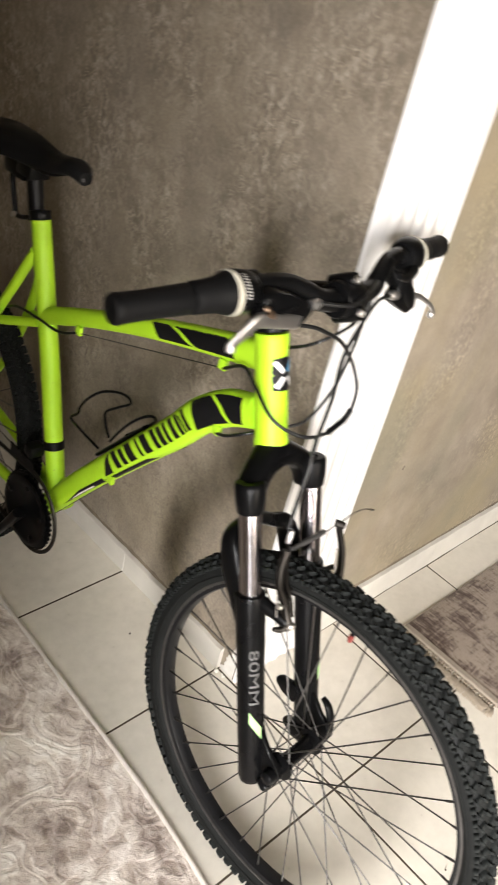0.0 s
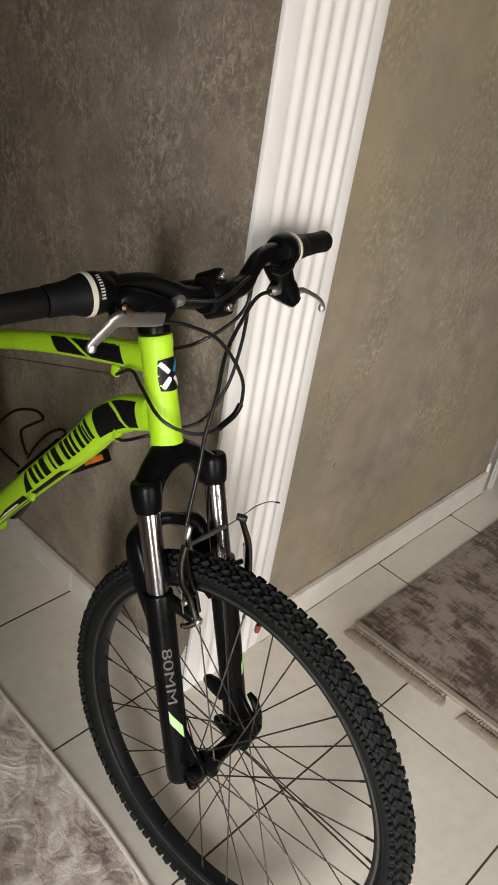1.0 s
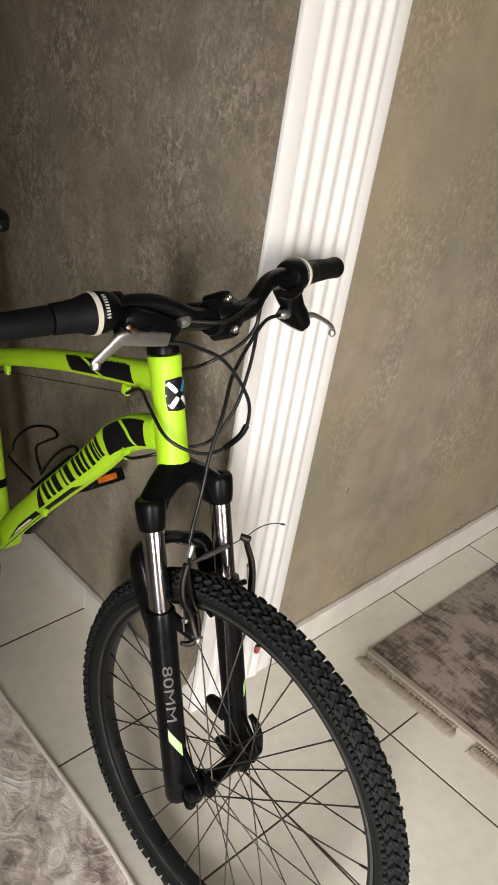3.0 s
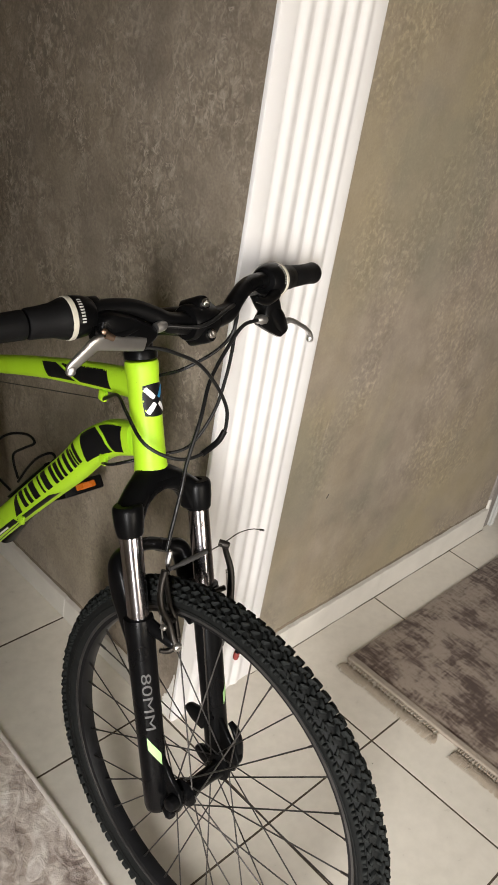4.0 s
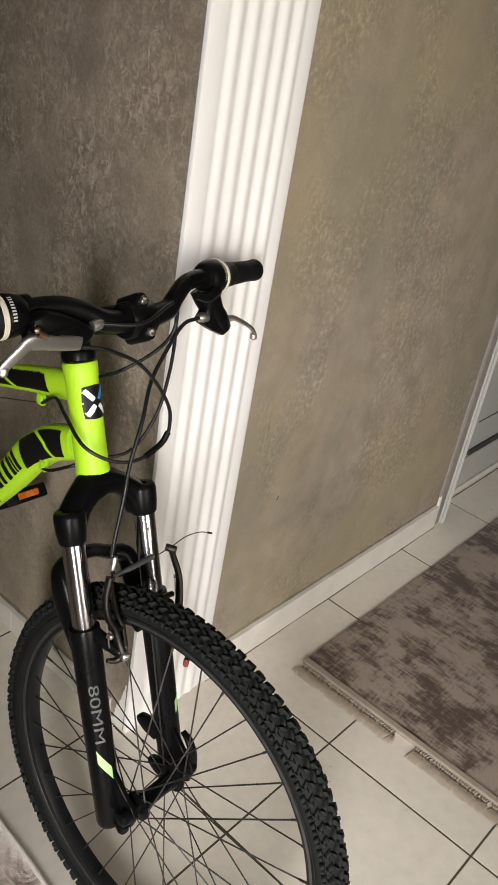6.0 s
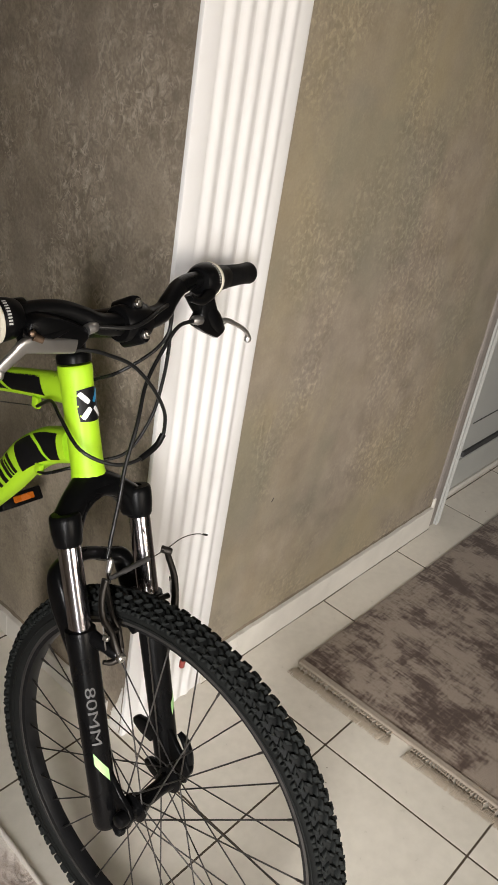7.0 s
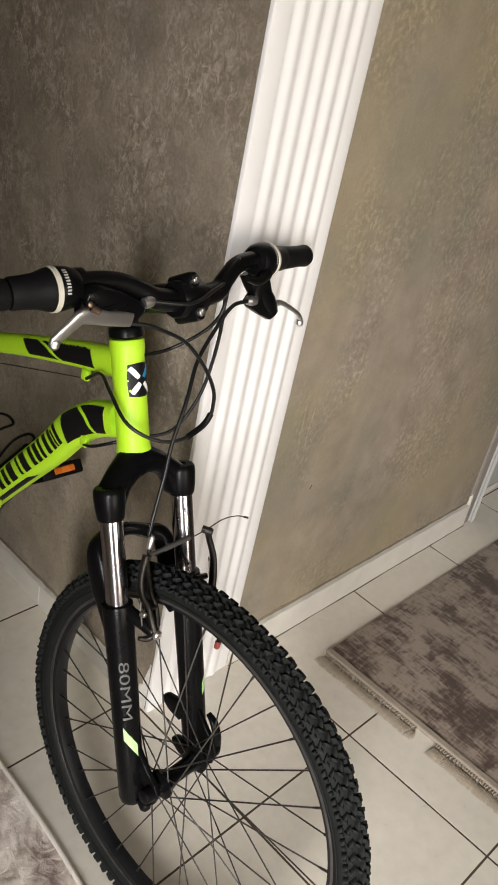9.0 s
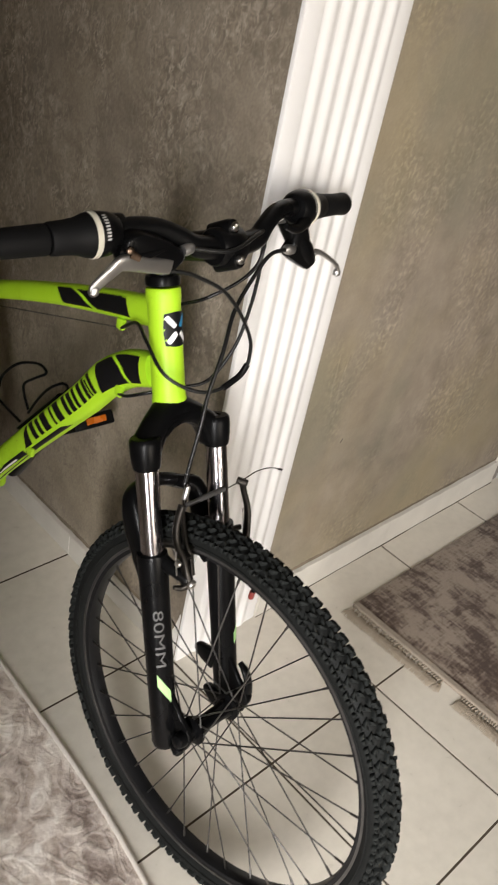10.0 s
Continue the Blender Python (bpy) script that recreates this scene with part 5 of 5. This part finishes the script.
def cables():
    rear = part("cable", tube(curve_through([(-0.108, -0.132, 0.952), (-0.066, -0.142, 0.947), (-0.038, -0.144, 0.937), (0.001, -0.145, 0.917), (0.038, -0.145, 0.882), (0.064, -0.146, 0.846), (0.072, -0.146, 0.821), (0.068, -0.146, 0.797), (0.033, -0.146, 0.777), (-0.006, -0.138, 0.777), (-0.036, -0.108, 0.792), (-0.036, -0.064, 0.818), (-0.026, -0.030, 0.824), (-0.014, 0.012, 0.795)], 6), 0.0025, seg=10), HOUSING, bike, "black outer cable")
    part("joint_sleeve", tube(curve_through([(0.072, -0.146, 0.805), (0.062, -0.146, 0.790), (0.036, -0.146, 0.777)], 6), 0.0042, seg=12), BLACK_PLASTIC, rear)
    part("cable", tube(curve_through([(0.152, -0.095, 0.936), (0.118, -0.100, 0.934), (0.088, -0.107, 0.908), (0.052, -0.121, 0.873), (0.022, -0.145, 0.833), (-0.004, -0.160, 0.783), (-0.018, -0.172, 0.747), (-0.032, -0.181, 0.697), (-0.0385, -0.186, 0.671)], 6), 0.0027, seg=10), HOUSING, bike, "black outer cable")
    part("cable", tube(curve_through([(0.100, -0.098, 0.958), (0.113, -0.090, 0.935), (0.117, -0.090, 0.898), (0.115, -0.090, 0.851), (0.105, -0.088, 0.795), (0.076, -0.080, 0.744), (0.036, -0.064, 0.732), (0.0, -0.055, 0.728), (-0.020, -0.030, 0.712), (-0.018, -0.008, 0.702)], 6), 0.0025, seg=10), HOUSING, bike, "black outer cable")
    part("cable", tube(curve_through([(-0.062, -0.138, 0.974), (-0.012, -0.153, 0.973), (0.046, -0.136, 0.982), (0.086, -0.110, 0.972), (0.103, -0.100, 0.948), (0.098, -0.100, 0.922), (0.072, -0.098, 0.900), (0.038, -0.078, 0.872), (0.028, -0.040, 0.846), (0.016, 0.012, 0.800)], 6), 0.0025, seg=10), HOUSING, bike, "black outer cable")
    part("cable", tube(curve_through([(-0.012, 0.332, 0.680), (-0.022, 0.375, 0.660), (-0.026, 0.432, 0.656), (-0.026, 0.500, 0.645), (-0.020, 0.575, 0.610), (-0.010, 0.640, 0.640)], 6), 0.0025, seg=10), HOUSING, bike, "black outer cable")


cables()


def drivetrain():
    ring = bmesh.new()
    teeth, r = 42, 0.074
    pts = []
    for i in range(teeth * 4):
        a = 2 * math.pi * i / (teeth * 4)
        q = r + (0.0030 if i % 4 in (1, 2) else -0.0015)
        pts.append((q * math.cos(a), q * math.sin(a)))
    slab(ring, pts, (-0.052, BB.y, BB.z), (0, 1, 0), (0, 0, 1), (1, 0, 0), 0.003, 0)
    ring_ob = part("chainring", ring, BLACK_PAINT, bike, "black toothed chainring", smooth=False)
    part("chain_guard", turning((-0.057, BB.y, BB.z), (-1, 0, 0), [(0, 0.068), (0.0015, 0.070), (0.003, 0.068), (0.0035, 0.056), (0.002, 0.054)], seg=40), BLACK_PLASTIC, ring_ob)
    for i in range(5):
        a = radians(72 * i + 20)
        part("ring_bolt", turning((-0.059, BB.y + 0.052 * math.cos(a), BB.z + 0.052 * math.sin(a)), (-1, 0, 0), [(0, 0.005), (0.003, 0.005), (0.0035, 0.003)], seg=10), BLACK_PLASTIC, ring_ob)
    tip = Vector((0, 0.256, 0.457))
    for sgn in (-1, 1):
        end = tip if sgn > 0 else 2 * BB - tip
        crank = part("crank", tube([(sgn * 0.066, BB.y, BB.z), (sgn * 0.070, (BB.y + end.y) / 2, (BB.z + end.z) / 2), (sgn * 0.082, end.y, end.z)], [0.017, 0.0115, 0.0125], seg=14, flat=0.6, power=2.6), BLACK_PAINT, bike)
        pitch = Matrix.Translation(end) @ Matrix.Rotation(radians(-38), 4, "X") @ Matrix.Translation(-end)
        ped_bm = boxes((sgn * 0.105 - 0.012, sgn * 0.105 + 0.012, end.y - 0.038, end.y + 0.038, end.z - 0.013, end.z + 0.013, 0.004, 2), (sgn * 0.172 - 0.008, sgn * 0.172 + 0.008, end.y - 0.038, end.y + 0.038, end.z - 0.013, end.z + 0.013, 0.004, 2), (min(sgn * 0.10, sgn * 0.175), max(sgn * 0.10, sgn * 0.175), end.y - 0.039, end.y - 0.026, end.z - 0.013, end.z + 0.013, 0.004, 2), (min(sgn * 0.10, sgn * 0.175), max(sgn * 0.10, sgn * 0.175), end.y + 0.026, end.y + 0.039, end.z - 0.013, end.z + 0.013, 0.004, 2))
        ped_bm.transform(pitch)
        ped = part("pedal", ped_bm, BLACK_PLASTIC, bike)
        part("pedal_axle", tube([(sgn * 0.085, end.y, end.z), (sgn * 0.170, end.y, end.z)], 0.007, seg=12), STEEL, ped)
        for e in (-1, 1):
            ref = boxes((min(sgn * 0.118, sgn * 0.160), max(sgn * 0.118, sgn * 0.160), end.y + e * 0.0405 - 0.002, end.y + e * 0.0405 + 0.002, end.z - 0.006, end.z + 0.006, 0.0015))
            ref.transform(pitch)
            part("reflector", ref, ORANGE, ped, "orange pedal reflector", smooth=False)
    loop = bmesh.new()
    top0, low0 = Vector((-0.048, BB.y, BB.z + 0.083)), Vector((-0.048, BB.y, BB.z - 0.083))
    back = [Vector((-0.048, AXLE_R.y + 0.035 * math.sin(radians(a)), AXLE_R.z + 0.035 * math.cos(radians(a)))) for a in range(0, 181, 20)]
    front = [Vector((-0.048, BB.y - 0.083 * math.sin(radians(a)), BB.z + 0.083 * math.cos(radians(a)))) for a in range(180, -1, -12)]
    line = back + front + [back[0]]
    sweep(loop, line, 0.0034, seg=8, flat=1.2)
    part("chain", loop, DARK_ALLOY, bike)
    part("cassette", turning((-0.058, AXLE_R.y, AXLE_R.z), (1, 0, 0), [(0, 0.022), (0.006, 0.028), (0.012, 0.034), (0.018, 0.044), (0.024, 0.056), (0.026, 0.030)], seg=30), DARK_ALLOY, bike)


drivetrain()


def bottle_cage():
    base = part("bottle_cage", tube([(0, 0.150, 0.607), (0, 0.250, 0.487)], 0.007, seg=12, flat=0.5), BLACK_PLASTIC, bike, "thin black wire bottle cage on the down tube")
    w = 0.0024
    part("wire", tube(curve_through([(0.0, 0.253, 0.497), (-0.004, 0.292, 0.504), (-0.006, 0.330, 0.512), (-0.010, 0.309, 0.536), (-0.014, 0.300, 0.556), (-0.012, 0.288, 0.578), (-0.004, 0.270, 0.600), (0.004, 0.248, 0.613), (0.008, 0.220, 0.622), (0.008, 0.204, 0.616), (0.004, 0.226, 0.596), (0.0, 0.250, 0.573), (-0.002, 0.244, 0.555), (0.0, 0.232, 0.533)], 5), w, seg=8), BLACK_PAINT, base)
    part("wire", tube(curve_through([(-0.010, 0.216, 0.539), (-0.012, 0.190, 0.580), (-0.012, 0.162, 0.616), (-0.006, 0.138, 0.636), (0.004, 0.138, 0.624), (0.008, 0.165, 0.592), (0.008, 0.200, 0.556)], 5), w, seg=8), BLACK_PAINT, base)


bottle_cage()

# ---------------------------------------------------------------- floor tiles


def tile_mesh(w, d):
    bm = bmesh.new()
    box(bm, 0.0024, w - 0.0024, 0.0024, d - 0.0024, -0.0022, 0.0)
    me = bpy.data.meshes.new("tile")
    bm.to_mesh(me)
    bm.free()
    me.materials.append(TILE)
    return me


tile_kinds = {}
for xa, xb in zip(XS, XS[1:]):
    for ya, yb in zip(YJ, YJ[1:]):
        if ya > 0.14 and xa > 0 and xb < 2.9:
            continue
        key = (round(xb - xa, 3), round(yb - ya, 3))
        if key not in tile_kinds:
            tile_kinds[key] = tile_mesh(*key)
        ob = new("tile", tile_kinds[key])
        ob.parent = floor
        ob.location = (xa, ya, 0)
